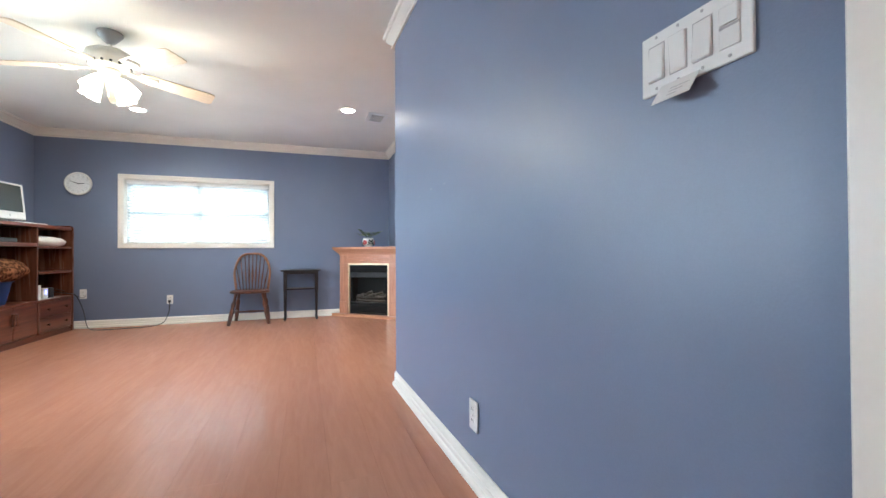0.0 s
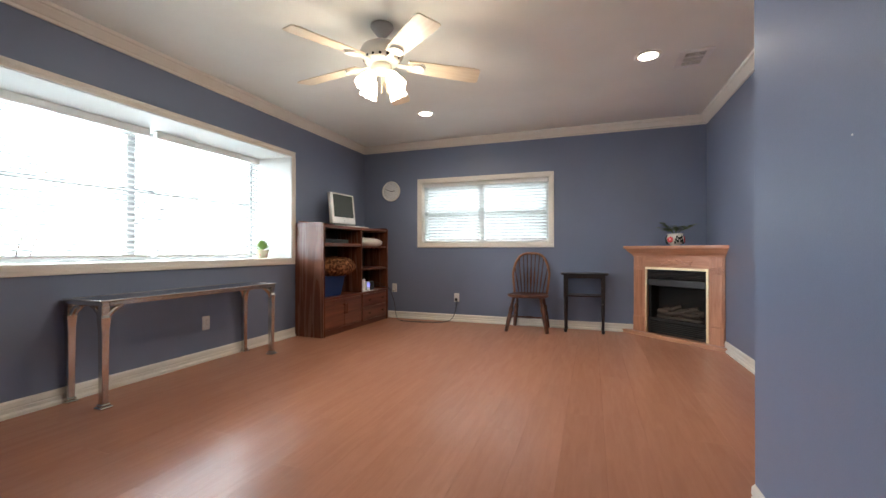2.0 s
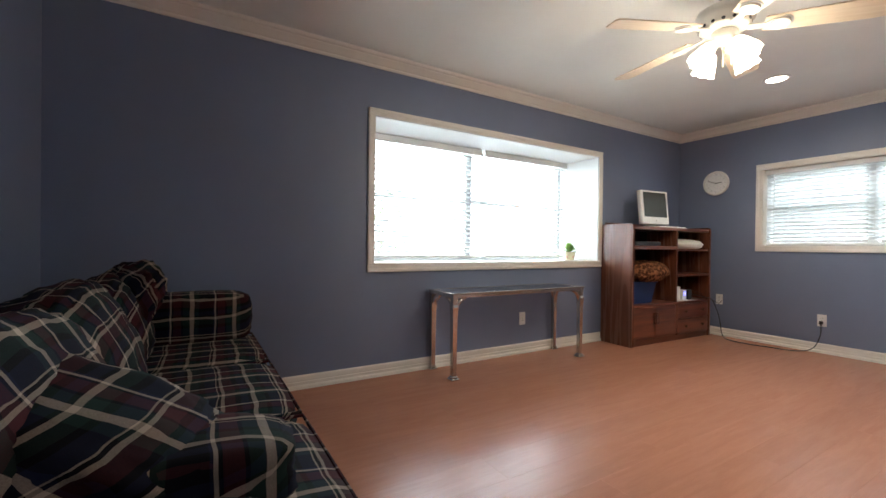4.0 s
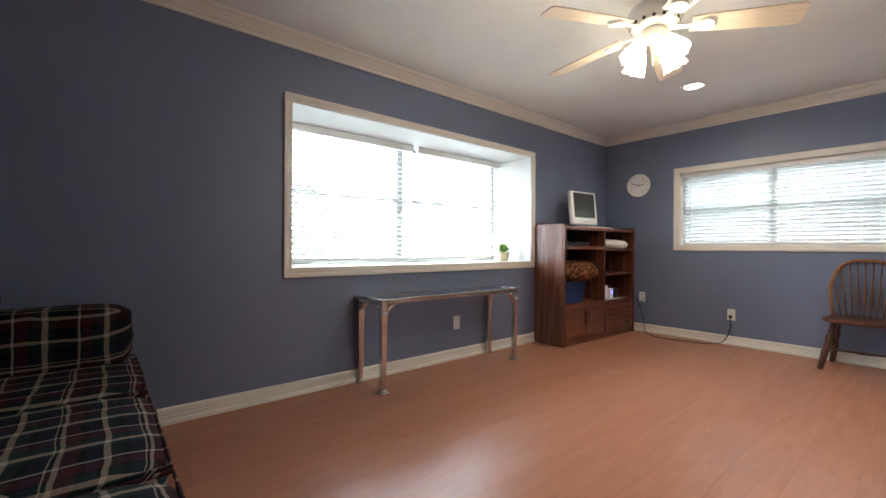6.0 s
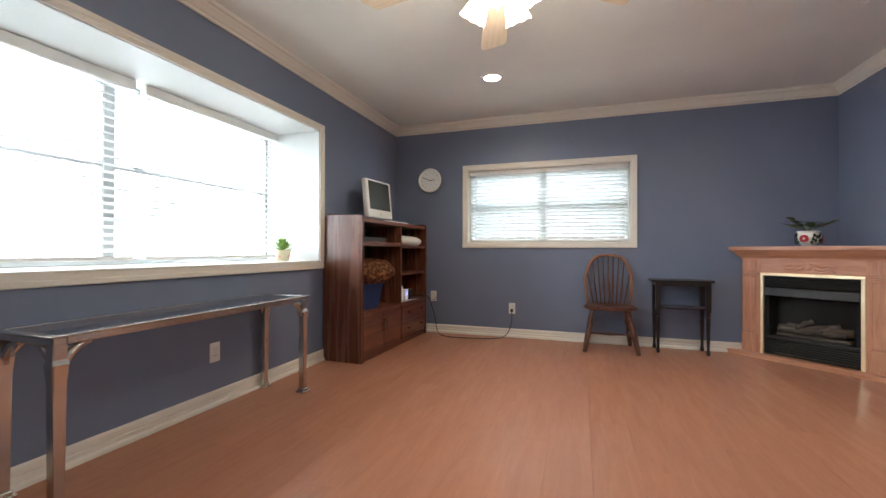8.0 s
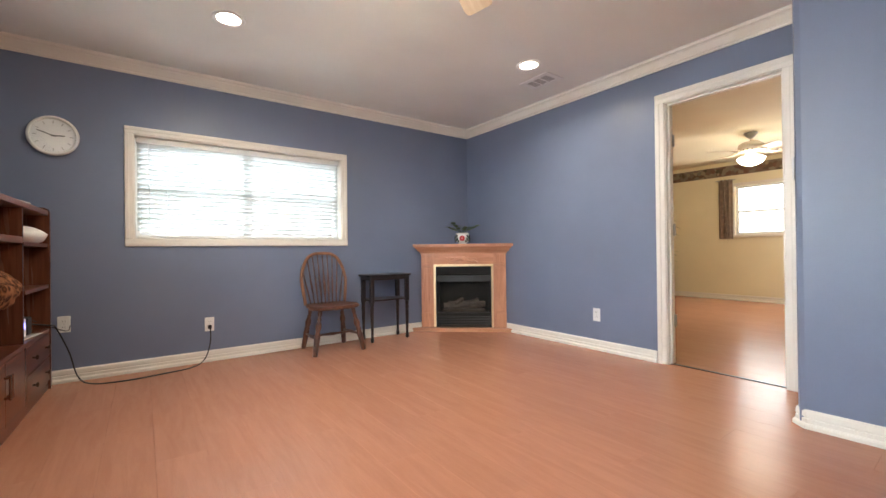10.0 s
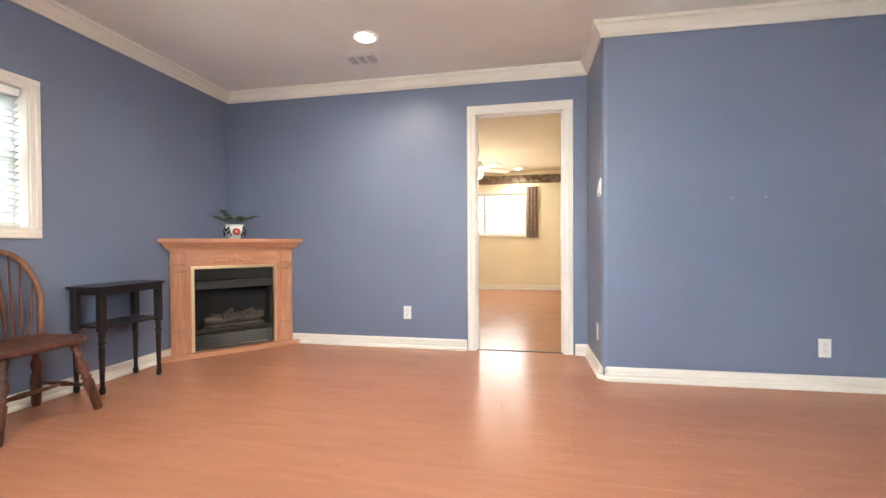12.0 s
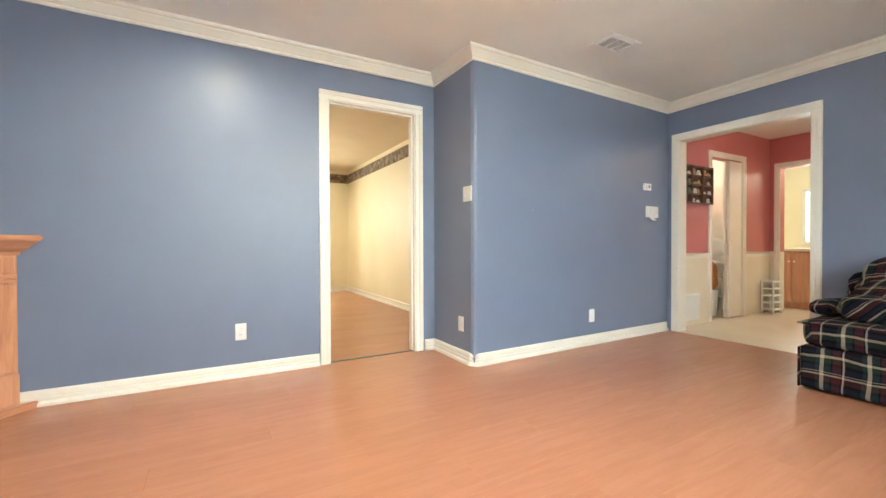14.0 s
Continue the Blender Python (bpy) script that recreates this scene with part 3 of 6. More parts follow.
sweep(bm, [(1.37, 6.60), (X1, 6.60), (X1, 2.20), (1.37, 2.20)], BASE)
structure("baseboard_yellow", bm, TRIM, "ivory painted baseboard", "baseboard")


def border_material():
    m, n, l, bsdf = node_mat("leafy_border_paper")
    tc, vo, rp, nz = n.new("ShaderNodeTexCoord"), n.new("ShaderNodeTexVoronoi"), n.new("ShaderNodeValToRGB"), n.new("ShaderNodeTexNoise")
    vo.inputs["Scale"].default_value, nz.inputs["Scale"].default_value = 16, 5
    l.new(tc.outputs["Object"], vo.inputs["Vector"]), l.new(tc.outputs["Object"], nz.inputs["Vector"])
    e = rp.color_ramp.elements
    e[0].color, e[1].color = (0.07, 0.08, 0.05, 1), (0.42, 0.33, 0.22, 1)
    e.new(0.35).color, e.new(0.6).color = (0.19, 0.10, 0.07, 1), (0.20, 0.19, 0.15, 1)
    l.new(vo.outputs["Color"], rp.inputs[0]), l.new(rp.outputs[0], bsdf.inputs["Base Color"])
    bsdf.inputs["Roughness"].default_value = 0.7
    return m


bm = bmesh.new()
sweep(bm, [(1.37, 6.60), (X1, 6.60), (X1, 2.20), (1.37, 2.20)], [(0, 2.12), (0.004, 2.12), (0.004, 2.29), (0, 2.29)])
structure("trim_border", bm, border_material(), "dark leafy wallpaper border", "trim")

win = thing("window_5", "bright wide window in a cream frame", "window", pose(0, 0, 0), kind="structure")
casing_bars(win, "y", X1, -1, 3.33, 4.94, 1.11, 1.93, 0.05)
sash_window("window_6", "white sash window", pose(X1 + 0.08, 4.135, 1.115, 0, 0, 90), 1.60, 0.81, 0.02, 0.38, WHITE)


def curtain(label, y0, y1):
    root = thing("curtain", label, "curtain", pose(X1 - 0.06, (y0 + y1) / 2, 1.04), "curtains of the yellow room")
    b, n, w = bmesh.new(), 40, (y1 - y0) / 2
    cols = []
    for i in range(n + 1):
        u = i / n
        y = -w + 2 * w * u
        x = 0.022 * math.sin(u * 22) + 0.008 * math.sin(u * 51)
        cols.append([b.verts.new((x + k, y, z)) for k, z in ((-0.002, 0), (0.002, 0), (0.002, 1.01), (-0.002, 1.01))])
    for p, q in zip(cols, cols[1:]):
        for k in range(4):
            b.faces.new((p[k], p[(k + 1) % 4], q[(k + 1) % 4], q[k]))
    b.faces.new(cols[0]), b.faces.new(cols[-1])
    part("cloth", b, CURTAIN, root, smooth=False)
    part("rod", tubed([(0, -w - 0.04, 1.0), (0, w + 0.04, 1.0)], 0.008, 8), STEEL, root)
    return root


CURTAIN = surface("taupe_curtain", (0.26, 0.19, 0.145), 0.9, scale=14, vary=0.3, fine=200, bump=0.2)
curtain("taupe striped curtain hanging beside the window", 3.10, 3.32)
curtain("taupe striped curtain hanging beside the window", 4.95, 5.16)

# hall with rose walls above a white wainscot
HX, HY, HT = 0.72, -1.95, 2.30
bm = bmesh.new()
wall_with_holes(bm, "y", HX, HX + 0.10, HY - 0.12, S - 0.12, 0.80, HT + 0.1, [(-1.235, -0.53, 0.79, 1.93)])
wall_with_holes(bm, "x", HY - 0.12, HY, -1.5, HX, 0.80, HT + 0.1, [(-0.45, 0.60, 0.79, 1.90)])
box(bm, -1.62, -1.5, HY - 0.12, S - 0.12, 0.80, HT + 0.1)
wall_with_holes(bm, "x", S - 0.130, S - 0.1205, -1.5, HX, 0.80, HT + 0.1, [(-0.62, 0.63, 0.7, 2.03)])
structure("wall_hall_rose", bm, PINK, "rose painted upper wall", "wall")
bm = bmesh.new()
wall_with_holes(bm, "y", HX, HX + 0.10, HY - 0.12, S - 0.12, -0.1, 0.80, [(-1.235, -0.53, -0.1, 0.81)])
wall_with_holes(bm, "x", HY - 0.12, HY, -1.5, HX, -0.1, 0.80, [(-0.45, 0.60, -0.1, 0.81)])
box(bm, -1.62, -1.5, HY - 0.12, S - 0.12, -0.1, 0.80)
wall_with_holes(bm, "x", S - 0.130, S - 0.1205, -1.5, HX, -0.1, 0.80, [(-0.62, 0.63, -0.1, 0.81)])
structure("wall_hall_wainscot", bm, surface("ivory_wainscot", (0.76, 0.70, 0.58), 0.45, scale=3, vary=0.04, fine=120, bump=0.04), "ivory painted wainscot", "wall")
bm = bmesh.new()
RAIL = [(0, 0.745), (0.012, 0.745), (0.012, 0.775), (0.02, 0.785), (0.024, 0.80), (0.0, 0.805)]
sweep(bm, [(HX, S - 0.125), (HX, -0.465)], RAIL), sweep(bm, [(HX, -1.30), (HX, HY), (0.665, HY)], RAIL)
structure("trim_chair_rail", bm, TRIM, "ivory painted chair rail", "trim")
structure("ceiling_hall", boxed(-1.62, HX + 1.3, -4.6, S - 0.121, HT, HT + 0.08), WHITE, "white painted hall ceiling", "ceiling")
structure("floor_hall", boxed(-1.62, 2.0, -4.6, S - 0.001, -0.12, -0.001), TILE, "cream vinyl hall floor", "floor")
dr = thing("door_3", "closet doorway in an ivory casing", "doorway", pose(0, 0, 0), kind="structure")
casing_bars(dr, "y", HX, -1, -1.235, -0.53, 0.0, 1.93, 0.07, sill=False)
bm = bmesh.new()
box(bm, HX - 0.002, HX + 0.102, -1.236, -1.224, 0, 1.929), box(bm, HX - 0.002, HX + 0.102, -0.541, -0.529, 0, 1.929)
part("door_jamb", bm, TRIM, dr)
dr = thing("door_4", "doorway from the hall to the kitchen", "doorway", pose(0, 0, 0), kind="structure")
casing_bars(dr, "x", HY, 1, -0.45, 0.60, 0.0, 1.90, 0.065, sill=False)
# closet, kitchen and the outer shell
bm = bmesh.new()
box(bm, HX + 0.10, 1.9, -1.75, -1.65, -0.1, HT), box(bm, HX + 0.10, 1.9, -0.1, 0.0, -0.1, HT), box(bm, 1.8, 1.9, -1.65, -0.1, -0.1, HT)
structure("wall_closet", bm, TRIM, "ivory closet walls", "wall")
bm = bmesh.new()
wall_with_holes(bm, "x", -4.35, -4.25, -1.6, 1.9, -0.1, HT, [(0.60, 1.12, 0.95, 1.78)])
box(bm, -1.7, -1.6, -4.35, HY - 0.12, -0.1, HT), box(bm, 1.8, 1.9, -4.25, -1.75, -0.1, HT)
structure("wall_kitchen", bm, YELLOW, "cream kitchen walls", "wall")
structure("ground", boxed(-60, 60, -60, 60, -0.45, -0.30), surface("lawn", (0.09, 0.13, 0.04), 0.9, scale=1.2, vary=0.3, fine=40, bump=0.5), "grass outside the house", "ground")
# ---------------------------------------------------------------- ceiling fixtures
def fan(label, m, blades, turn, radius, shades, shade_mat):
    root = thing("ceiling_fan", label, "ceiling fan", m)
    part("canopy", turned([(0.074, 0.0), (0.074, -0.012), (0.066, -0.022), (0.036, -0.062), (0.020, -0.075), (0.014, -0.078)], 24), GREYED, root, "grey bell-shaped canopy", smooth=True)
    part("downrod", turned([(0.012, -0.07), (0.012, -0.125)], 12), FAN_PAINT, root)
    part("motor", turned([(0.045, -0.115), (0.090, -0.122), (0.128, -0.145), (0.140, -0.175), (0.136, -0.200), (0.118, -0.218), (0.118, -0.232), (0.100, -0.240), (0.060, -0.246), (0.05, -0.25)], 32), FAN_PAINT, root, smooth=True)
    hole = mesh_of("vent_hole", turned([(0.009, 0), (0.009, 0.004)], 8), DARK)
    for i in range(16):
        a = 2 * math.pi * i / 16
        o = new("vent_hole", hole)
        o.parent, o.matrix_basis = root, Matrix.Translation((0.1165 * math.cos(a), 0.1165 * math.sin(a), -0.225)) @ Euler((0, math.pi / 2, a)).to_matrix().to_4x4()
    part("switch_housing", turned([(0.052, -0.246), (0.062, -0.258), (0.062, -0.292), (0.045, -0.308), (0.012, -0.318), (0.004, -0.325)], 24), FAN_PAINT, root, smooth=True)
    iron = bmesh.new()
    prism(iron, [(0.10, -0.020), (0.17, -0.014), (0.20, -0.034), (0.245, -0.040), (0.275, -0.022), (0.28, 0.0), (0.275, 0.022), (0.245, 0.040), (0.20, 0.034), (0.17, 0.014), (0.10, 0.020)], -0.004, 0.002)
    lathe(iron, [(0.040, -0.012), (0.043, -0.010), (0.043, 0.001)], pose(0.235, 0, 0), 20)
    iron = mesh_of("blade_iron", iron, FAN_PAINT)
    slot = bmesh.new()
    arc = [radians(-75 + 150 * k / 10) for k in range(11)]
    prism(slot, [(0.236 + 0.052 * math.cos(q), 0.052 * math.sin(q)) for q in arc] + [(0.232 + 0.044 * math.cos(q), 0.050 * math.sin(q)) for q in arc[::-1]], -0.001, 0.0028)
    slot = mesh_of("slot", slot, GREYED)
    bl = bmesh.new()
    outline = [(0.17, -0.050), (0.30, -0.062), (radius - 0.05, -0.072), (radius - 0.012, -0.068), (radius, -0.058), (radius + 0.012, 0.055), (radius + 0.002, 0.068), (radius - 0.04, 0.073), (0.30, 0.062), (0.17, 0.050)]
    prism(bl, outline, 0.003, 0.010)
    bl = mesh_of("blade", bl, BLADE)
    for i in range(blades):
        r = pose(0, 0, -0.240, 0, 0, turn + i * 360 / blades) @ pose(0, 0, 0, 0, 3, 0) @ pose(0, 0, 0, -12, 0, 0)
        for nm, me in (("blade_iron", iron), ("blade", bl), ("slot", slot)):
            ob = new(nm, me)
            ob.parent, ob.matrix_basis = root, r
    for i in range(shades):
        a = radians(turn + 36 + i * 360 / shades)
        tip = Vector((0.075 * math.cos(a), 0.075 * math.sin(a), -0.316))
        out = Vector((math.cos(a) * 0.56, math.sin(a) * 0.56, -0.83)).normalized()
        arm = part("lamp_arm", tubed([(0.03 * math.cos(a), 0.03 * math.sin(a), -0.285), tuple(tip), tuple(tip + out * 0.03)], 0.011, 8), FAN_PAINT, root)
        mm, _ = between(tip + out * 0.015, tip + out)
        b = bmesh.new()
        prof = [(0.020, 0.0), (0.030, 0.006), (0.040, 0.030), (0.050, 0.062), (0.058, 0.095), (0.066, 0.122), (0.063, 0.122), (0.055, 0.094), (0.046, 0.062), (0.036, 0.030), (0.026, 0.010), (0.016, 0.004)]
        lathe(b, [(r * 0.90, z * 0.94) for r, z in prof], mm, 24, cap=False)
        for v in b.verts:
            q = mm.inverted() @ v.co
            flute = 1 + 0.05 * math.cos(8 * math.atan2(q.y, q.x)) * min(1, q.z / 0.1)
            v.co = mm @ Vector((q.x * flute, q.y * flute, q.z + 0.004 * math.cos(8 * math.atan2(q.y, q.x)) * min(1, q.z / 0.1)))
        part("shade", b, shade_mat, arm, "lit frosted glass shade", smooth=True)
        b = bmesh.new()
        bmesh.ops.create_uvsphere(b, u_segments=12, v_segments=8, radius=0.026, matrix=mm @ Matrix.Translation((0, 0, 0.062)))
        part("bulb", b, shade_mat, arm, smooth=True)
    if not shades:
        part("bowl", turned([(0.060, -0.300), (0.135, -0.312), (0.150, -0.322), (0.145, -0.345), (0.115, -0.385), (0.060, -0.412), (0.012, -0.420)], 32), shade_mat, root, "lit frosted glass bowl", smooth=True)
        part("finial", turned([(0.012, -0.419), (0.014, -0.428), (0.006, -0.440)], 12), BRASS, root)
    for dx in (0.02, -0.02):
        part("pull_chain", tubed([(dx, 0.03, -0.30), (dx, 0.032, -0.42)], 0.0018, 5), BRASS, root)
    return root


fan("white five-blade ceiling fan with lit glass shades", pose(-1.195, 3.44, TOP), 5, 32, 0.645, 4, BULB)
for k in range(4):
    a = radians(68 + k * 90)
    point_lamp("fan_bulb", (-1.195 + 0.165 * math.cos(a), 3.44 + 0.165 * math.sin(a), TOP - 0.475), P_FAN, WARM, 0.05)


def downlight(at):
    root = thing("downlight", "round recessed ceiling light, lit, with white trim ring", "ceiling light", pose(*at), "recessed ceiling lights")
    b = bmesh.new()
    lathe(b, [(0.068, 0.0), (0.095, 0.0), (0.097, -0.004), (0.090, -0.009), (0.070, -0.006), (0.068, 0.0)], None, 32, cap=False)
    part("trim_ring", b, WHITE, root, smooth=True)
    part("lens", turned([(0.069, -0.001), (0.069, -0.004), (0.045, -0.008), (0.01, -0.010)], 28), CAN, root, smooth=True)
    spot_lamp("downlight_beam", (at[0], at[1], at[2] - 0.02), P_CAN, WARM, 168)


downlight((0.478, 4.475, TOP))
downlight((-1.575, 5.108, TOP))


def vent(at, sx, sy, turn, tilt=38):
    root = thing("ceiling_vent", "white slotted metal air vent in the ceiling", "air vent", pose(*at, 0, 0, turn), "ceiling vents")
    part("backing", boxed(-sx / 2 + 0.012, sx / 2 - 0.012, -sy / 2 + 0.012, sy / 2 - 0.012, -0.003, 0.0), GREYED, root)
    b = bmesh.new()
    for r in ((-sx / 2, sx / 2, -sy / 2, -sy / 2 + 0.045), (-sx / 2, sx / 2, sy / 2 - 0.045, sy / 2), (-sx / 2, -sx / 2 + 0.045, -sy / 2 + 0.045, sy / 2 - 0.045), (sx / 2 - 0.045, sx / 2, -sy / 2 + 0.045, sy / 2 - 0.045)):
        box(b, r[0], r[1], r[2], r[3], -0.010, -0.002, 0.002)
    part("frame", b, WHITE, root)
    for y in (-sy / 2 + 0.045 + (sy - 0.09) / 3, sy / 2 - 0.045 - (sy - 0.09) / 3):
        part("divider", boxed(-sx / 2 + 0.045, sx / 2 - 0.045, y - 0.006, y + 0.006, -0.012, -0.002), WHITE, root)
    n = 12
    me = mesh_of("louvre", boxed(-(sx / 2 - 0.047), sx / 2 - 0.047, -0.005, 0.005, -0.0008, 0.0008), WHITE)
    for i in range(n):
        ob = new("louvre", me)
        ob.parent = root
        y = -sy / 2 + 0.045 + (i + 0.5) * (sy - 0.09) / n
        ob.matrix_basis = pose(0, y, -0.009, tilt, 0, 0)


vent((0.80, 4.62, TOP), 0.22, 0.31, 0)
vent((0.085, 1.99, TOP), 0.22, 0.31, 0, -38)


# ---------------------------------------------------------------- wall fixtures
def outlet(m, blank=False):
    """A duplex outlet; local +y is out of the wall."""
    root = thing("wall_outlet", "white plastic duplex outlet on the wall", "outlet", m, "wall outlets")
    part("cover_plate", boxed(-0.035, 0.035, -0.001, 0.006, -0.0575, 0.0575, 0.0025, 2), PLASTIC, root)
    if not blank:
        for z in (-0.021, 0.021):
            s = part("socket", boxed(-0.0165, 0.0165, 0.005, 0.008, z - 0.0145, z + 0.0145, 0.002), PLASTIC, root)
            b = boxed(-0.0075, -0.005, 0.0075, 0.0085, z - 0.002, z + 0.007)
            box(b, 0.005, 0.0075, 0.0075, 0.0085, z - 0.002, z + 0.007)
            part("slots", b, DARK, s)
    part("screw", turned([(0.003, 0), (0.003, 0.0015)], 8, pose(0, 0.006, 0, -90, 0, 0)), STEEL, root)
    return root


outlet(pose(-1.575, N, 0.308, 0, 0, 180))
outlet(pose(-2.475, N, 0.41, 0, 0, 180))
outlet(pose(W, 3.63, 0.318, 0, 0, -90))
outlet(pose(E_, 4.395, 0.312, 0, 0, 90))
outlet(pose(0.657, 1.565, 0.262, 0, 0, 91.5))
outlet(pose(0.80, JOG, 0.292, 0, 0, 0))


def switch_plate(m, gangs, label, tag=False, slide=True):
    root = thing("light_switch", label, "light switch", m)
    w = 0.046 * gangs + 0.024
    part("cover_plate", boxed(-w / 2, w / 2, -0.001, 0.007, -0.0575, 0.0575, 0.003, 2), PLASTIC, root)
    for g in range(gangs):
        x = (g - (gangs - 1) / 2) * 0.046
        if slide and g == 0:
            r = part("dimmer", boxed(x - 0.017, x + 0.017, 0.006, 0.009, -0.034, 0.034, 0.001), PLASTIC, root)
            part("slider", boxed(x - 0.015, x + 0.015, 0.009, 0.012, 0.002, 0.030, 0.001), PLASTIC, r)
            part("gap", boxed(x - 0.016, x + 0.016, 0.0085, 0.0095, -0.003, 0.001), GREYED, r)
        else:
            b = bmesh.new()
            box(b, x - 0.0165, x + 0.0165, 0.005, 0.0115, -0.033, 0.033, 0.0015)
            for v in b.verts:
                if v.co.y > 0.008:
                    v.co.y += 0.0028 * (-1 if g % 2 else 1) * v.co.z / 0.033
            part("rocker", b, PLASTIC, root)
            part("rocker_gap", boxed(x - 0.0180, x + 0.0180, 0.0066, 0.0074, -0.0345, 0.0345), GREYED, root)
        for z in (-0.048, 0.048):
            part("screw", turned([(0.0028, 0), (0.0028, 0.0012)], 8, pose(x, 0.007, z, -90, 0, 0)), STEEL, root)
    if tag:
        t = part("paper_note", boxed(-0.040, 0.036, 0.0, 0.0012, -0.046, 0.0), PLASTIC, root, "folded white paper note", pose(0.020, 0.009, -0.050, 34, 0, 0))
        b = bmesh.new()
        for i in range(3):
            box(b, -0.030 + 0.010 * i, 0.008, 0.0013, 0.0015, -0.020 - 0.008 * i, -0.018 - 0.008 * i)
        part("writing", b, GREYED, t)
    return root


switch_plate(pose(0.684, 0.645, 1.236, 0, 0, 91.5), 4, "white four-gang rocker switch plate with a paper note", tag=True)
switch_plate(pose(0.702, JOG, 1.297, 0, 0, 0), 2, "white two-gang rocker switch plate", slide=False)
th = thing("thermostat", "small white wall thermostat", "thermostat", pose(0.681, 0.745, 1.483, 0, 0, 91.5))
part("housing", boxed(-0.055, 0.055, -0.001, 0.026, -0.034, 0.034, 0.005, 2), PLASTIC, th)
part("display", boxed(-0.030, -0.006, 0.0255, 0.0268, -0.008, 0.014), DARK, th)
part("lever", boxed(0.028, 0.034, 0.025, 0.030, -0.018, 0.010, 0.001), GREYED, th)

# nail holes and scuffs left in the paint
for nm, m in (("wall_nick", pose(0.6415, 2.28, 1.19, 0, 0, 91.5)), ("wall_nick", pose(0.6468, 2.08, 1.20, 0, 0, 91.5)), ("wall_nick", pose(0.6518, 1.89, 1.20, 0, 0, 91.5)), ("wall_nick", pose(-2.05, S, 1.02, 0, 0, 0))):
    k = thing(nm, "small pale nick in the blue paint", "paint nick", m, "nicks in the paint")
    part("chip", turned([(0.0026, 0.0), (0.0026, 0.0010), (0.0012, 0.0016)], 9, pose(0, 0, 0, -90, 0, 0)), PLASTIC, k)

# wall clock
ck = thing("wall_clock", "round white wall clock hanging on the blue wall", "clock", pose(-2.52, N, 1.735, 0, 0, 180))
b = turned([(0.128, 0.0), (0.134, 0.006), (0.140, 0.018), (0.136, 0.032), (0.126, 0.038), (0.118, 0.034), (0.117, 0.020)], 40, pose(0, 0, 0, -90, 0, 0), cap=False)
rim = part("rim", b, PLASTIC, ck, smooth=True)
part("back", turned([(0.128, 0.0), (0.12, 0.012)], 32, pose(0, 0, 0, -90, 0, 0)), PLASTIC, ck)
part("dial", turned([(0.118, 0.017), (0.118, 0.020)], 40, pose(0, 0, 0, -90, 0, 0)), surface("clock_dial_paper", (0.74, 0.75, 0.76), 0.4, scale=5, vary=0.04, fine=80, bump=0.0), ck)
tick = mesh_of("hour_mark", boxed(-0.003, 0.003, 0.020, 0.0215, 0.086, 0.106), GREYED)
for i in range(12):
    o = new("hour_mark", tick)
    o.parent, o.matrix_basis = ck, pose(0, 0, 0, 0, i * 30, 0)
pointer_pose = lambda deg: pose(0, 0, 0, 0, deg, 0)
part("hour_pointer", boxed(-0.004, 0.004, 0.022, 0.0235, -0.012, 0.060), DARK, ck, at=pointer_pose(-85))
part("minute_pointer", boxed(-0.003, 0.003, 0.024, 0.0255, -0.015, 0.090), DARK, ck, at=pointer_pose(70))
part("hub", turned([(0.006, 0.020), (0.006, 0.028)], 12, pose(0, 0, 0, -90, 0, 0)), DARK, ck)
pane = part("lens", turned([(0.117, 0.030), (0.117, 0.0315)], 32, pose(0, 0, 0, -90, 0, 0)), CLEAR, ck)
pane.visible_shadow = False

# ---------------------------------------------------------------- corner fireplace
fp = thing("fireplace", "honey oak corner fireplace mantel with black gas firebox", "fireplace", pose(0.828, 5.775, 0, 0, 0, -42))
# local x along the front, local y towards the corner
b = bmesh.new()
prism(b, [(-0.61, 0.005), (0.635, 0.005), (0.60, 0.05), (0.06, 0.50), (-0.06, 0.50), (-0.57, 0.06)], 0.0, 0.036)
bmesh.ops.bevel(b, geom=[e for e in b.edges if min(v.co.z for v in e.verts) > 0.03 and max(v.co.y for v in e.verts) < 0.01], offset=0.008, segments=2, affect='EDGES')
part("hearth", b, OAK_X, fp)
FB = 0.335
for s in (-1, 1):
    b = bmesh.new()
    x0, x1 = sorted((s * FB, s * 0.475))
    box(b, x0, x1, 0.075, 0.16, 0.036, 0.86)
    pl = part("pilaster", b, OAK_Z, fp)
    part("plinth_block", boxed(x0 + (0.02 if s > 0 else 0) + 0.0, x1 - (0.02 if s < 0 else 0), 0.062, 0.0755, 0.036, 0.20, 0.003), OAK_Z, pl)
    part("panel", boxed(min(s * 0.37, s * 0.462), max(s * 0.37, s * 0.462), 0.066, 0.0755, 0.215, 0.70, 0.004), OAK_Z, pl)
    for k in range(3):
        part("reed", boxed(x0 + 0.012, x1 - 0.004, 0.060, 0.0755, 0.712 + 0.014 * k, 0.722 + 0.014 * k, 0.003), OAK_X, pl)
    part("cap_block", boxed(min(s * 0.37, s * 0.462), max(s * 0.37, s * 0.462), 0.066, 0.0755, 0.762, 0.855, 0.003), OAK_Z, pl)
part("frieze", boxed(-FB, FB, 0.078, 0.16, 0.745, 0.86), OAK_X, fp)
b = bmesh.new()
for k in range(-9, 10):
    r = 0.017 * (1.25 - abs(k) / 12)
    z = 0.800 + 0.012 * math.cos(k * 0.9) - 0.0006 * k * k
    lathe(b, [(r, 0), (r * 0.85, 0.007), (r * 0.3, 0.012)], pose(k * 0.019, 0.078, z, 90, 0, 0) @ Matrix.Diagonal((1.4, 0.75, 1, 1)), 9)
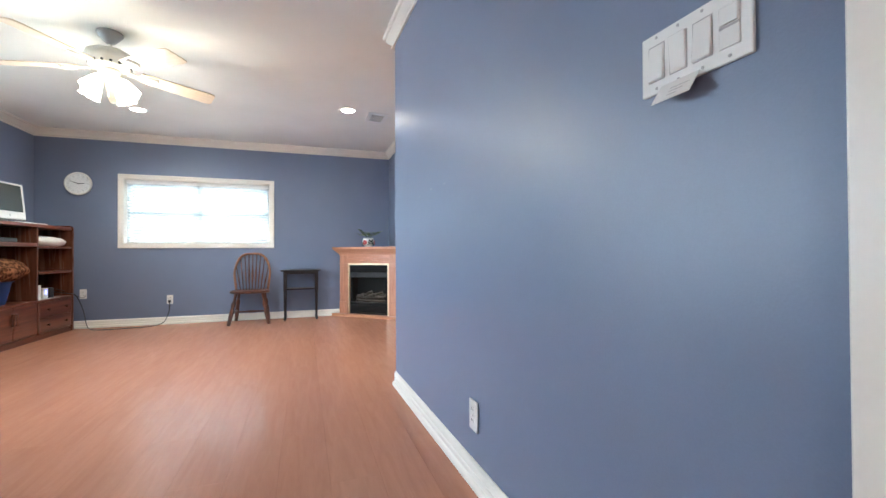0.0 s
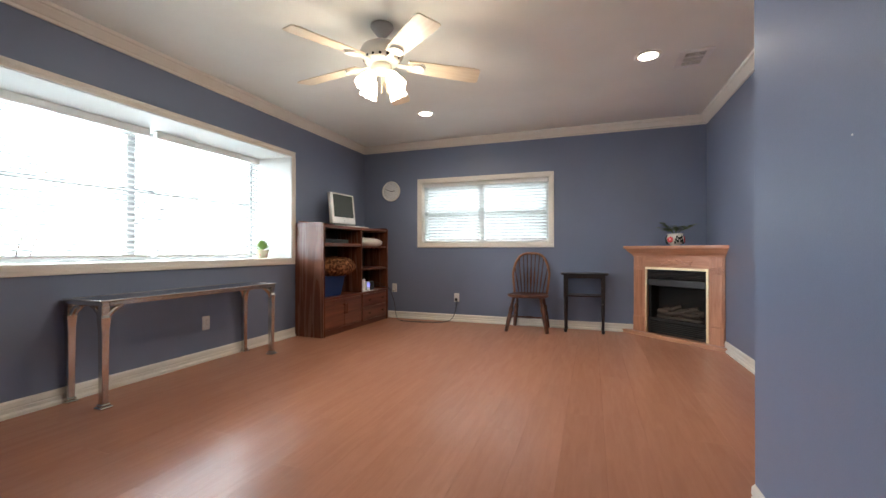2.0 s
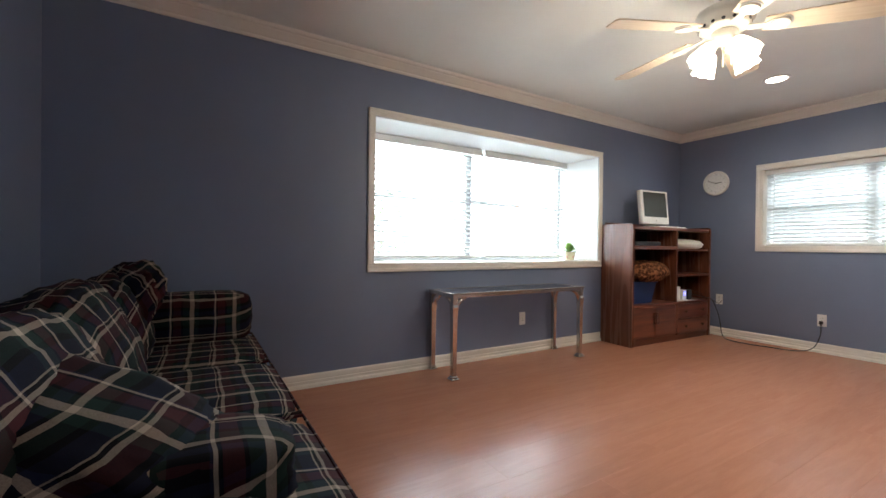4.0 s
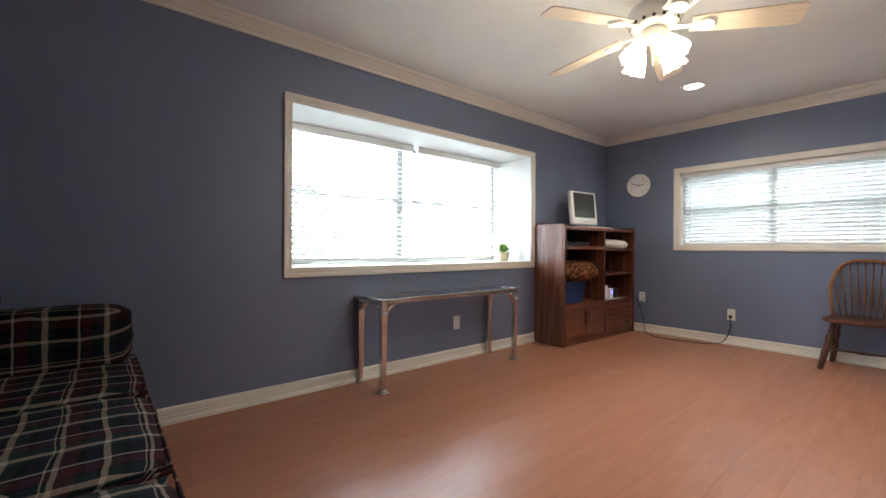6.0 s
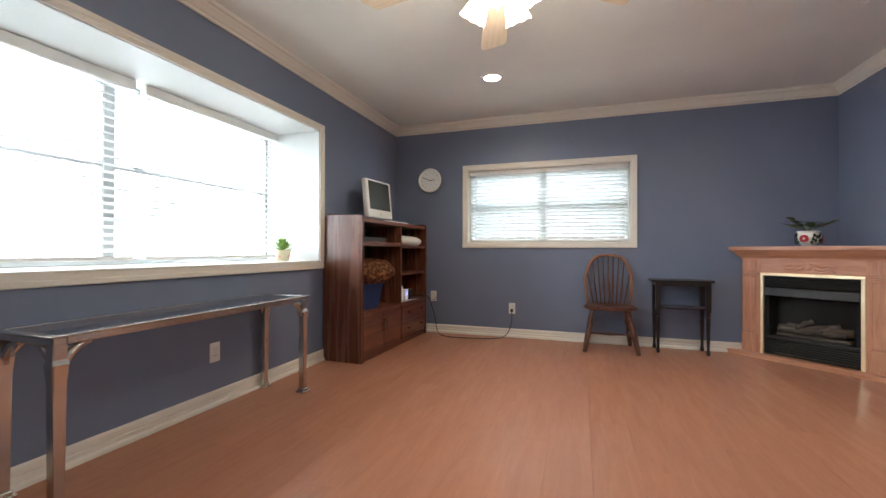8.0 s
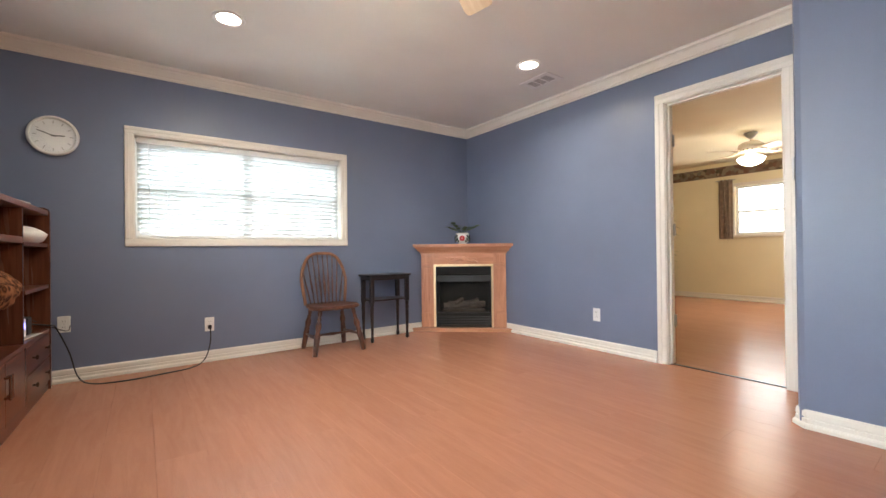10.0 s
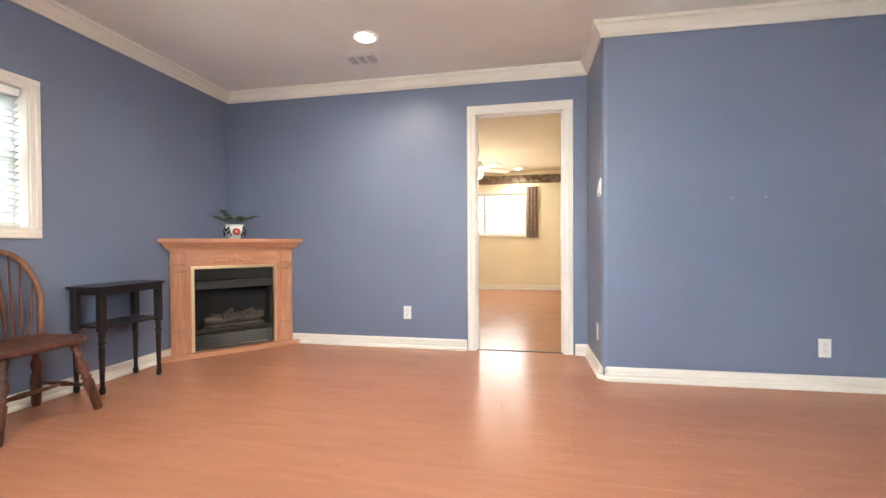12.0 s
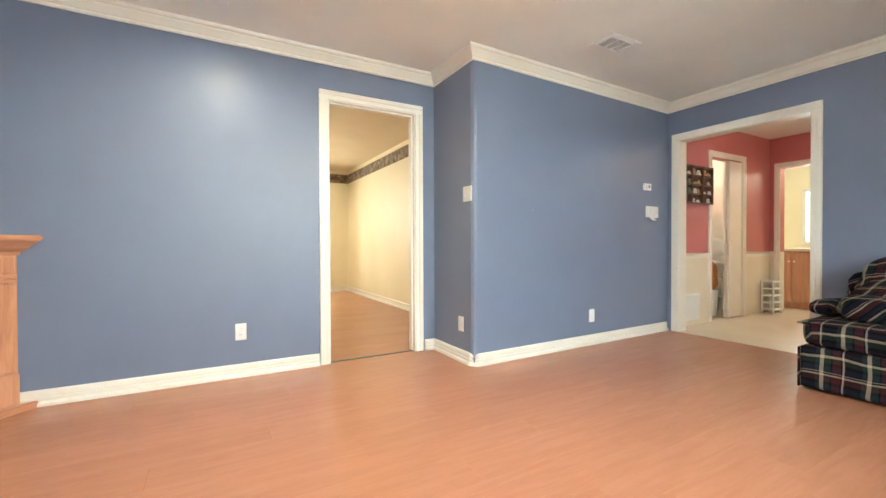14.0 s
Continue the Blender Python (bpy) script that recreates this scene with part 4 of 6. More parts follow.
for sx in (-1, 1):
    tube(b, [(sx * (0.02 + 0.019 * k), 0.076, 0.800 + 0.020 * math.sin(k * 0.85)) for k in range(10)], [0.009 - 0.0006 * k for k in range(10)], 7)
    tube(b, [(sx * (0.02 + 0.018 * k), 0.076, 0.800 - 0.018 * math.sin(k * 0.85)) for k in range(9)], [0.008 - 0.0006 * k for k in range(9)], 7)
lathe(b, [(0.030, 0), (0.026, 0.010), (0.010, 0.015)], pose(0, 0.078, 0.803, 90, 0, 0), 14)
part("carved_applique", b, OAK_X, fp)
b = bmesh.new()
sweep(b, [(0.475, 0.17), (0.475, 0.075), (-0.475, 0.075), (-0.475, 0.17)][::-1], [(0.0, 0.86), (0.008, 0.86), (0.012, 0.878), (0.030, 0.892), (0.046, 0.915), (0.058, 0.930), (0.066, 0.942), (0.0, 0.942)])
part("cornice", b, OAK_X, fp)
b = bmesh.new()
prism(b, [(-0.56, 0.0), (0.56, 0.0), (0.545, 0.035), (0.06, 0.515), (-0.06, 0.515), (-0.545, 0.035)], 0.942, 0.972)
bmesh.ops.bevel(b, geom=[e for e in b.edges if max(v.co.y for v in e.verts) < 0.01], offset=0.007, segments=2, affect='EDGES')
part("mantel_shelf", b, OAK_X, fp)
b = bmesh.new()
prism(b, [(-0.40, 0.161), (-0.335, 0.161), (-0.335, 0.205), (-0.355, 0.20)], 0.036, 0.94), prism(b, [(0.335, 0.161), (0.40, 0.161), (0.355, 0.20), (0.335, 0.205)], 0.036, 0.94)
part("side_panel", b, OAK_Z, fp)
b = bmesh.new()
t = 0.026
box(b, -FB, FB, 0.070, 0.082, 0.745 - t, 0.745, 0.003), box(b, -FB, -FB + t, 0.070, 0.082, 0.037, 0.745 - t, 0.003), box(b, FB - t, FB, 0.070, 0.082, 0.037, 0.745 - t, 0.003)
part("brass_surround", b, BRASS, fp, "polished brass surround")
i0 = FB - t
fb = part("firebox", boxed(-i0 + 0.03, i0 - 0.03, 0.225, 0.235, 0.037, 0.719), SOOT, fp)
b = bmesh.new()
box(b, -i0, -i0 + 0.03, 0.098, 0.225, 0.037, 0.719), box(b, i0 - 0.03, i0, 0.098, 0.225, 0.037, 0.719), box(b, -i0 + 0.03, i0 - 0.03, 0.098, 0.225, 0.19, 0.20), box(b, -i0 + 0.03, i0 - 0.03, 0.098, 0.225, 0.565, 0.575)
part("liner", b, SOOT, fb)
part("hood", boxed(-i0 + 0.005, i0 - 0.005, 0.070, 0.092, 0.548, 0.618, 0.004), HOOD, fb)
part("lower_frame", boxed(-i0 + 0.005, i0 - 0.005, 0.074, 0.090, 0.180, 0.205, 0.003), BLACK, fb)
lou = mesh_of("louvre", boxed(-i0 + 0.004, i0 - 0.004, -0.012, 0.012, -0.0030, 0.0030), HOOD)
for z0, n in ((0.634, 5), (0.050, 7)):
    for k in range(n):
        o = new("louvre", lou)
        o.parent, o.matrix_basis = fb, pose(0, 0.084, z0 + 0.0185 * k, -35, 0, 0)
pane = part("glass", boxed(-i0 + 0.01, i0 - 0.01, 0.094, 0.097, 0.206, 0.554), glass("fire_glass", (0.80, 0.80, 0.80), 0.0, 1.12), fb)
pane.visible_shadow = False
part("grate", boxed(-0.24, 0.24, 0.125, 0.215, 0.20, 0.235, 0.01), LOG, fb)
for k, (x0, y0, z0, x1, y1, z1, r) in enumerate(((-0.23, 0.20, 0.265, 0.20, 0.22, 0.27, 0.035), (-0.18, 0.27, 0.275, 0.24, 0.27, 0.29, 0.04), (-0.10, 0.17, 0.29, -0.02, 0.29, 0.345, 0.026), (0.05, 0.18, 0.285, 0.16, 0.30, 0.335, 0.028))):
    pts = [(x0 + (x1 - x0) * u / 6, 0.135 + 0.55 * (y0 + (y1 - y0) * u / 6 - 0.17) + 0.006 * math.sin(u * 2.1 + k), z0 + (z1 - z0) * u / 6 + 0.006 * math.cos(u * 1.7)) for u in range(7)]
    part("log", tubed(pts, [r * (0.9 + 0.15 * math.sin(u * 1.9 + k)) for u in range(7)], 9), LOG, fb, smooth=True)


# ---------------------------------------------------------------- plants
def leaf(b, base, direction, length, width, droop):
    d = Vector(direction).normalized()
    side = d.cross(Vector((0, 0, 1)))
    side = side.normalized() if side.length > 0.01 else Vector((1, 0, 0))
    rows = []
    for i in range(5):
        u = i / 4
        p = Vector(base) + d * length * u + Vector((0, 0, -droop * u * u))
        w = width * math.sin(math.pi * (0.12 + 0.86 * u)) * 0.5
        up = side.cross(d).normalized() * 0.15 * w
        rows.append([b.verts.new(p - side * w + up), b.verts.new(p), b.verts.new(p + side * w + up)])
    for r, s in zip(rows, rows[1:]):
        for k in (0, 1):
            b.faces.new((r[k], r[k + 1], s[k + 1], s[k]))


pp = thing("potted_plant", "small leafy plant in a red and white floral porcelain bowl", "potted plant", pose(0.885, 5.845, 0.973, 0, 0, -42))
pot = part("pot", turned([(0.042, 0.0), (0.046, 0.004), (0.044, 0.010), (0.064, 0.024), (0.080, 0.044), (0.086, 0.062), (0.082, 0.084), (0.070, 0.102), (0.066, 0.108), (0.074, 0.116), (0.078, 0.120), (0.072, 0.122), (0.062, 0.108), (0.060, 0.10)], 28), POT_WHITE, pp, smooth=True)
PETAL, NAVY, OCHRE = surface("red_glaze", (0.42, 0.035, 0.045), 0.2, scale=20, vary=0.3, fine=90, bump=0.0), surface("dark_green_glaze", (0.02, 0.04, 0.035), 0.2, scale=20, vary=0.3, fine=90, bump=0.0), surface("pink_glaze", (0.70, 0.33, 0.30), 0.2, scale=20, vary=0.2, fine=90, bump=0.0)


def daub(b, ang, z, r, flat=1.0):
    rr = 0.0865 - 4.5 * (z - 0.06) ** 2
    mm = Matrix.Translation((rr * math.cos(ang), rr * math.sin(ang), z)) @ Euler((0, math.pi / 2, ang)).to_matrix().to_4x4() @ Matrix.Diagonal((1, flat, 1, 1))
    lathe(b, [(r, -0.004), (r, 0.001), (r * 0.7, 0.0024)], mm, 9)


for base_ang in (-math.pi / 2, math.pi / 6, 5 * math.pi / 6):
    b = bmesh.new()
    for k in range(8):
        daub(b, base_ang + 0.24 * math.cos(k * math.pi / 4), 0.060 + 0.020 * math.sin(k * math.pi / 4), 0.012)
    part("painted_flower", b, PETAL, pot)
    b = bmesh.new()
    daub(b, base_ang, 0.060, 0.010)
    part("flower_heart", b, OCHRE, pot)
    b = bmesh.new()
    for k in range(10):
        daub(b, base_ang + (0.56 + 0.10 * (k % 5)) * (1 if k < 5 else -1), 0.030 + 0.014 * (k * 2 % 5), 0.015, 0.6)
    part("painted_leaves", b, NAVY, pot)
part("soil", turned([(0.066, 0.104), (0.03, 0.110), (0.005, 0.112)], 18), SOIL, pp)
random.seed(11)
for k in range(5):
    a = (2.9, 0.25, 3.6, 5.6, 1.7)[k]
    reach = (0.13, 0.16, 0.10, 0.06, 0.05)[k]
    top = Vector((reach * math.cos(a), 0.6 * reach * math.sin(a), 0.165 + 0.02 * (k % 3)))
    st = part("stem", tubed([(0.01 * math.cos(a), 0.01 * math.sin(a), 0.105), tuple(top * 0.5 + Vector((0, 0, 0.09))), tuple(top)], [0.004, 0.003, 0.002], 6), LEAF, pp)
    for j in range(5):
        b = bmesh.new()
        u = 0.45 + 0.14 * j
        p = top * u + Vector((0, 0, 0.105 * (1 - u) + 0.01))
        leaf(b, p, (math.cos(a + (-1) ** j * 1.0), 0.7 * math.sin(a + (-1) ** j * 1.0), 0.30), 0.095, 0.056, 0.015)
        part("leaf", b, LEAF, st)

sp = thing("potted_succulent", "green succulent in a cream pot on the bay sill", "potted plant", pose(-3.20, 4.52, 0.842))
pot = part("pot", turned([(0.040, 0.0), (0.048, 0.004), (0.056, 0.04), (0.062, 0.075), (0.066, 0.078), (0.066, 0.088), (0.058, 0.088), (0.055, 0.07)], 24), POT_CREAM, sp, smooth=True)
b = bmesh.new()
for k in range(5):
    lathe(b, [(0.011, -0.002), (0.011, 0.002), (0.006, 0.003)], Matrix.Translation((0.0545 * math.cos(k * 1.25), 0.0545 * math.sin(k * 1.25), 0.036)) @ Euler((0, math.pi / 2, k * 1.25)).to_matrix().to_4x4(), 8)
part("painted_dots", b, OCHRE, pot)
part("soil", turned([(0.056, 0.072), (0.02, 0.078)], 16), SOIL, sp)
for k in range(34):
    b = bmesh.new()
    a, e = k * 2.399, 0.25 + 1.15 * k / 34
    leaf(b, (0.022 * math.cos(a) * (1 - k / 50), 0.022 * math.sin(a) * (1 - k / 50), 0.080 + 0.0014 * k), (math.cos(a) * math.cos(e), math.sin(a) * math.cos(e), math.sin(e)), 0.095 - 0.0006 * k, 0.036, 0.006)
    part("leaf", b, SUCCULENT, sp)


# ---------------------------------------------------------------- chair and side table
ch = thing("windsor_chair", "worn brown wooden spindle-back Windsor chair", "chair", pose(-0.612, 5.93, 0))
b = bmesh.new()
outline = []
for i in range(36):
    a = 2 * math.pi * i / 36
    x = 0.238 * math.copysign(abs(math.cos(a)) ** 0.58, math.cos(a))
    y = 0.205 * math.copysign(abs(math.sin(a)) ** 0.70, math.sin(a))
    outline.append((x * (1.0 if y < 0 else 0.90), y))
rings = [[b.verts.new((x * k, y * k, z + dz * (1 - k))) for x, y in outline] for k, z, dz in ((0.93, 0.385, 0), (1.0, 0.395, 0), (1.0, 0.410, 0), (0.95, 0.418, 0), (0.6, 0.412, -0.01), (0.25, 0.408, -0.01))]
for p, q in zip(rings, rings[1:]):
    for i in range(36):
        b.faces.new((p[i], p[(i + 1) % 36], q[(i + 1) % 36], q[i]))
b.faces.new(rings[0]), b.faces.new(rings[-1])
part("seat", b, CHAIR_WOOD, ch, smooth=False)
LEG = [(0.018, 0), (0.021, 0.008), (0.023, 0.08), (0.026, 0.155), (0.025, 0.172), (0.018, 0.180), (0.025, 0.188), (0.025, 0.196), (0.017, 0.204), (0.026, 0.235), (0.028, 0.252), (0.024, 0.275), (0.014, 0.300), (0.021, 0.310), (0.021, 0.316), (0.013, 0.324), (0.019, 0.355), (0.017, 0.40)]
feet = {}
for sx, sy in ((-1, -1), (1, -1), (-1, 1), (1, 1)):
    foot, head = Vector((sx * (0.228 if sy < 0 else 0.200), -0.195 if sy < 0 else 0.205, 0.0)), Vector((sx * 0.150, -0.125 if sy < 0 else 0.125, 0.395))
    mm, ln = between(foot, head)
    part("leg", turned([(r, z * ln / 0.40) for r, z in LEG], 12, mm), CHAIR_WOOD, ch, smooth=True)
    feet[sx, sy] = (foot, head)
mid = lambda k, u: k[0].lerp(k[1], u)
BEAD = [(0.007, 0), (0.009, 0.1), (0.011, 0.35), (0.016, 0.5), (0.011, 0.65), (0.009, 0.9), (0.007, 1)]
sides = []
for sx in (-1, 1):
    p, q = mid(feet[sx, -1], 0.36), mid(feet[sx, 1], 0.36)
    mm, ln = between(p, q)
    part("stretcher", turned([(r, z * ln) for r, z in BEAD], 10, mm), CHAIR_WOOD, ch, smooth=True)
    sides.append(p.lerp(q, 0.5))
mm, ln = between(sides[0], sides[1])
part("stretcher", turned([(r, z * ln) for r, z in BEAD], 10, mm), CHAIR_WOOD, ch, smooth=True)
hoop = lambda a: Vector((0.232 * math.copysign(abs(math.cos(a)) ** 0.60, math.cos(a)) * (0.82 + 0.18 * min(1, 2.2 * math.sin(a))), 0.155 + 0.085 * math.sin(a), 0.405 + 0.482 * math.sin(a) ** 0.85 if math.sin(a) > 0 else 0.405))
part("back_bow", tubed([hoop(math.pi * i / 28) for i in range(29)], 0.0150, 9), BOW_WOOD, ch, smooth=True)
for k in range(9):
    u = (k - 4) / 4
    x0, x1 = 0.140 * u, 0.196 * u
    zt = 0.405 + 0.482 * math.sqrt(max(0.0, 1 - (abs(x1) / 0.236) ** 3.0))
    yt = 0.155 + 0.085 * (zt - 0.405) / 0.482
    wide = k in (3, 4, 5)
    pts = [(x0 + (x1 - x0) * v / 8, 0.155 + (yt - 0.155) * v / 8, 0.408 + (zt - 0.408) * v / 8) for v in range(9)]
    part("spindle", tubed(pts, [0.0058 + (0.0085 if k == 4 else 0.0060 if wide else 0.0030) * math.sin(math.pi * min(1, v / 6)) ** 2 for v in range(9)], 8), CHAIR_WOOD, ch, smooth=True)

tb = thing("side_table", "black-stained wooden side table with a lower shelf", "side table", pose(0.0, 6.03, 0))
b = bmesh.new()
edge = []
for i in range(60):
    a = 2 * math.pi * i / 60
    x = 0.255 * math.copysign(min(1, abs(math.cos(a)) ** 0.28), math.cos(a))
    y = 0.140 * math.copysign(min(1, abs(math.sin(a)) ** 0.28), math.sin(a))
    edge.append((x, y))
prism(b, edge, 0.648, 0.666)
bmesh.ops.bevel(b, geom=[e for e in b.edges if abs(e.verts[0].co.z - e.verts[1].co.z) < 1e-4], offset=0.005, segments=2, affect='EDGES')
part("tabletop", b, EBONY, tb)
for nm, r in (("apron", (-0.19, 0.19, -0.118, -0.104)), ("apron", (-0.19, 0.19, 0.104, 0.118)), ("apron", (-0.218, -0.204, -0.09, 0.09)), ("apron", (0.204, 0.218, -0.09, 0.09))):
    part(nm, boxed(*r, 0.612, 0.648, 0.002), EBONY, tb)
for sx in (-1, 1):
    for sy in (-1, 1):
        b = boxed(-0.020, 0.020, -0.020, 0.020, 0.385, 0.648, 0.003)
        lathe(b, [(0.012, 0.0), (0.017, 0.010), (0.018, 0.030), (0.012, 0.050), (0.014, 0.14), (0.018, 0.29), (0.014, 0.302), (0.020, 0.312), (0.020, 0.330), (0.014, 0.340), (0.019, 0.356), (0.018, 0.390)], None, 14)
        part("leg", b, EBONY, tb, at=pose(sx * 0.2, sy * 0.098, 0), smooth=False)
b = bmesh.new()
prism(b, [(x * 0.80, y * (0.80 + 0.10 * math.cos(8 * math.atan2(y, x)))) for x, y in edge], 0.405, 0.419)
part("shelf", b, EBONY, tb)
# ---------------------------------------------------------------- entertainment cabinet and what it holds
CAB = pose(-2.935, 4.712, 0, 0, 0, -1.6)
cb = thing("entertainment_cabinet", "reddish-brown wood-grain cabinet with open shelves and drawers", "cabinet", CAB)
D, L = 0.368, 1.385


def rounded_side(y0, y1, top):
    b = bmesh.new()
    prof = [(0.0, 0.0), (D, 0.0), (D, top - 0.03), (D - 0.009, top - 0.009), (D - 0.03, top), (0.02, top), (0.0, top - 0.02)]
    lo, hi = [b.verts.new((x, y0, z)) for x, z in prof], [b.verts.new((x, y1, z)) for x, z in prof]
    b.faces.new(lo), b.faces.new(hi)
    for i in range(len(lo)):
        j = (i + 1) % len(lo)
        b.faces.new((lo[i], lo[j], hi[j], hi[i]))
    return b


part("side_panel", rounded_side(0, 0.03, 1.222), CHERRY_Z, cb)
part("side_panel", rounded_side(L - 0.03, L, 1.222), CHERRY_Z, cb)
# Black instead of cherry: the shade of the shelf recesses is in its colour.
part("back_panel", boxed(0.004, 0.012, 0.031, L - 0.031, 0.05, 1.18), EBONY, cb, "back panel blackened for the shade inside the shelves")
part("top", boxed(0.012, D - 0.006, 0.031, L - 0.031, 1.168, 1.200, 0.003), CHERRY_Y, cb)
part("gallery_rail", boxed(0.012, 0.03, 0.031, L - 0.031, 1.2005, 1.245, 0.003), CHERRY_Y, cb)
part("divider", boxed(0.013, D - 0.012, 0.742, 0.764, 0.411, 1.167), CHERRY_Z, cb)
part("shelf", boxed(0.013, D - 0.008, 0.031, 0.741, 0.968, 1.004, 0.003), CHERRY_Y, cb)
part("shelf", boxed(0.013, D - 0.010, 0.765, L - 0.031, 0.955, 0.977, 0.002), CHERRY_Y, cb)
part("shelf", boxed(0.013, D - 0.006, 0.765, L - 0.031, 0.680, 0.702, 0.002), CHERRY_Y, cb)
part("deck", boxed(0.013, D - 0.004, 0.031, L - 0.031, 0.385, 0.410, 0.002), CHERRY_Y, cb)
part("kick_board", boxed(0.02, D - 0.014, 0.031, L - 0.031, 0.0, 0.060), CHERRY_Y, cb)
part("stile", boxed(0.30, D - 0.004, 0.738, 0.768, 0.060, 0.384), CHERRY_Z, cb)
HANDLE = surface("dark_bronze", (0.10, 0.065, 0.045), 0.4, metal=0.8, scale=10, vary=0.2, fine=90, bump=0.05)
for y0, y1, hy in ((0.033, 0.384, 0.365), (0.388, 0.736, 0.405)):
    dd = part("door", boxed(D - 0.024, D - 0.004, y0, y1, 0.064, 0.381, 0.003), CHERRY_Y, cb)
    b = boxed(D + 0.014, D + 0.022, hy - 0.010, hy + 0.010, 0.205, 0.325, 0.004)
    box(b, D - 0.004, D + 0.015, hy - 0.005, hy + 0.005, 0.212, 0.222), box(b, D - 0.004, D + 0.015, hy - 0.005, hy + 0.005, 0.308, 0.318)
    part("handle", b, CHERRY_Z, dd, "wooden pull handle")
for z0, z1 in ((0.064, 0.220), (0.225, 0.381)):
    dd = part("drawer", boxed(D - 0.024, D - 0.004, 0.770, L - 0.033, z0, z1, 0.003), CHERRY_Y, cb)
    for y in (0.90, 1.22):
        part("knob", turned([(0.006, 0), (0.006, 0.012), (0.014, 0.018), (0.015, 0.024), (0.006, 0.028)], 14, pose(D - 0.004, y, (z0 + z1) / 2, 0, 90, 0)), HANDLE, dd)

pc = thing("computer", "white all-in-one desktop computer with a dark screen", "computer", CAB @ pose(0.20, 0.60, 1.2005, 0, 0, -4))
b = bmesh.new()
box(b, -0.028, 0.025, -0.215, 0.215, 0.035, 0.405, 0.014, 3)
sh = part("body", b, PLASTIC, pc, at=pose(0, 0, 0, 0, -6, 0))
part("screen", boxed(0.0245, 0.0262, -0.178, 0.178, 0.115, 0.385, 0.001), SCREEN, sh)
part("mark", turned([(0.009, 0), (0.009, 0.0012)], 14, pose(0.0252, 0, 0.075, 0, 90, 0)), GREYED, sh)
b = bmesh.new()
box(b, -0.09, 0.11, -0.09, 0.09, 0.0, 0.008, 0.003), box(b, -0.075, -0.055, -0.09, 0.09, 0.006, 0.20, 0.004)
part("stand", b, STEEL, pc)
kb = thing("keyboard", "thin white keyboard lying on the cabinet top", "keyboard", CAB @ pose(0.285, 0.72, 1.2005, 0, 0, -6))
part("base", boxed(-0.055, 0.055, -0.20, 0.20, 0, 0.010, 0.003), PLASTIC, kb)
key = mesh_of("key_row", boxed(-0.007, 0.007, -0.185, 0.185, 0.0095, 0.0135, 0.001), WHITE)
for i in range(5):
    o = new("key_row", key)
    o.parent, o.location = kb, (-0.036 + 0.018 * i, 0, 0)

dv = thing("media_player", "flat grey media player on the cabinet shelf", "media player", CAB @ pose(0.17, 0.34, 1.0045))
part("case", boxed(-0.13, 0.13, -0.21, 0.21, 0.004, 0.045, 0.004), DARK, dv)
part("front", boxed(0.13, 0.135, -0.208, 0.208, 0.006, 0.043, 0.002), DARK, dv)
for sy in (-0.17, 0.17):
    part("foot", turned([(0.012, 0), (0.012, 0.005)], 10, pose(0.09, sy, 0)), DARK, dv)

def speckled_plush(name):
    """A short brown pile with dark rings and tan hair between them."""
    m, n, l, bsdf = node_mat(name)
    tc, vo, rp, nz, bp = n.new("ShaderNodeTexCoord"), n.new("ShaderNodeTexVoronoi"), n.new("ShaderNodeValToRGB"), n.new("ShaderNodeTexNoise"), n.new("ShaderNodeBump")
    vo.inputs["Scale"].default_value, nz.inputs["Scale"].default_value = 34, 150
    l.new(tc.outputs["Object"], vo.inputs["Vector"]), l.new(tc.outputs["Object"], nz.inputs["Vector"])
    e = rp.color_ramp.elements
    e[0].position, e[0].color, e[1].position, e[1].color = 0.15, (0.13, 0.045, 0.020, 1), 0.75, (0.28, 0.12, 0.055, 1)
    e.new(0.38).color = (0.030, 0.010, 0.006, 1)
    l.new(vo.outputs["Distance"], rp.inputs[0]), l.new(rp.outputs[0], bsdf.inputs["Base Color"])
    bsdf.inputs["Roughness"].default_value, bsdf.inputs["Specular IOR Level"].default_value = 0.95, 0.1
    bp.inputs["Strength"].default_value, bp.inputs["Distance"].default_value = 0.7, 0.004
    l.new(nz.outputs["Fac"], bp.inputs["Height"]), l.new(bp.outputs[0], bsdf.inputs["Normal"])
    return m


FUR = speckled_plush("brown_leopard_plush")
pl = tagged(part("cushion", puff(0.36, 0.60, 0.21, 2.2, 10, 0.10, 3), FUR, None, "", CAB @ pose(0.225, 0.39, 0.738, 4, 8, 3), True), "brown speckled plush cushion on a blue bin", "cushion")
BIN = surface("blue_plastic_bin", (0.010, 0.034, 0.135), 0.35, scale=6, vary=0.08, fine=90, bump=0.02)
bn = thing("storage_bin", "blue plastic storage bin in the cabinet", "bin", CAB @ pose(0.165, 0.27, 0.4105))
b = bmesh.new()
rr = [[b.verts.new((sx * w, sy * d, z)) for sx, sy in ((-1, -1), (1, -1), (1, 1), (-1, 1))] for w, d, z in ((0.12, 0.16, 0), (0.15, 0.20, 0.225), (0.142, 0.192, 0.225), (0.113, 0.153, 0.008))]
for p, q in zip(rr, rr[1:]):
    for i in range(4):
        b.faces.new((p[i], p[(i + 1) % 4], q[(i + 1) % 4], q[i]))
b.faces.new(rr[0]), b.faces.new(rr[-1])
bmesh.ops.bevel(b, geom=list(b.edges), offset=0.006, segments=2, affect='EDGES')
part("tub", b, BIN, bn)
b = bmesh.new()
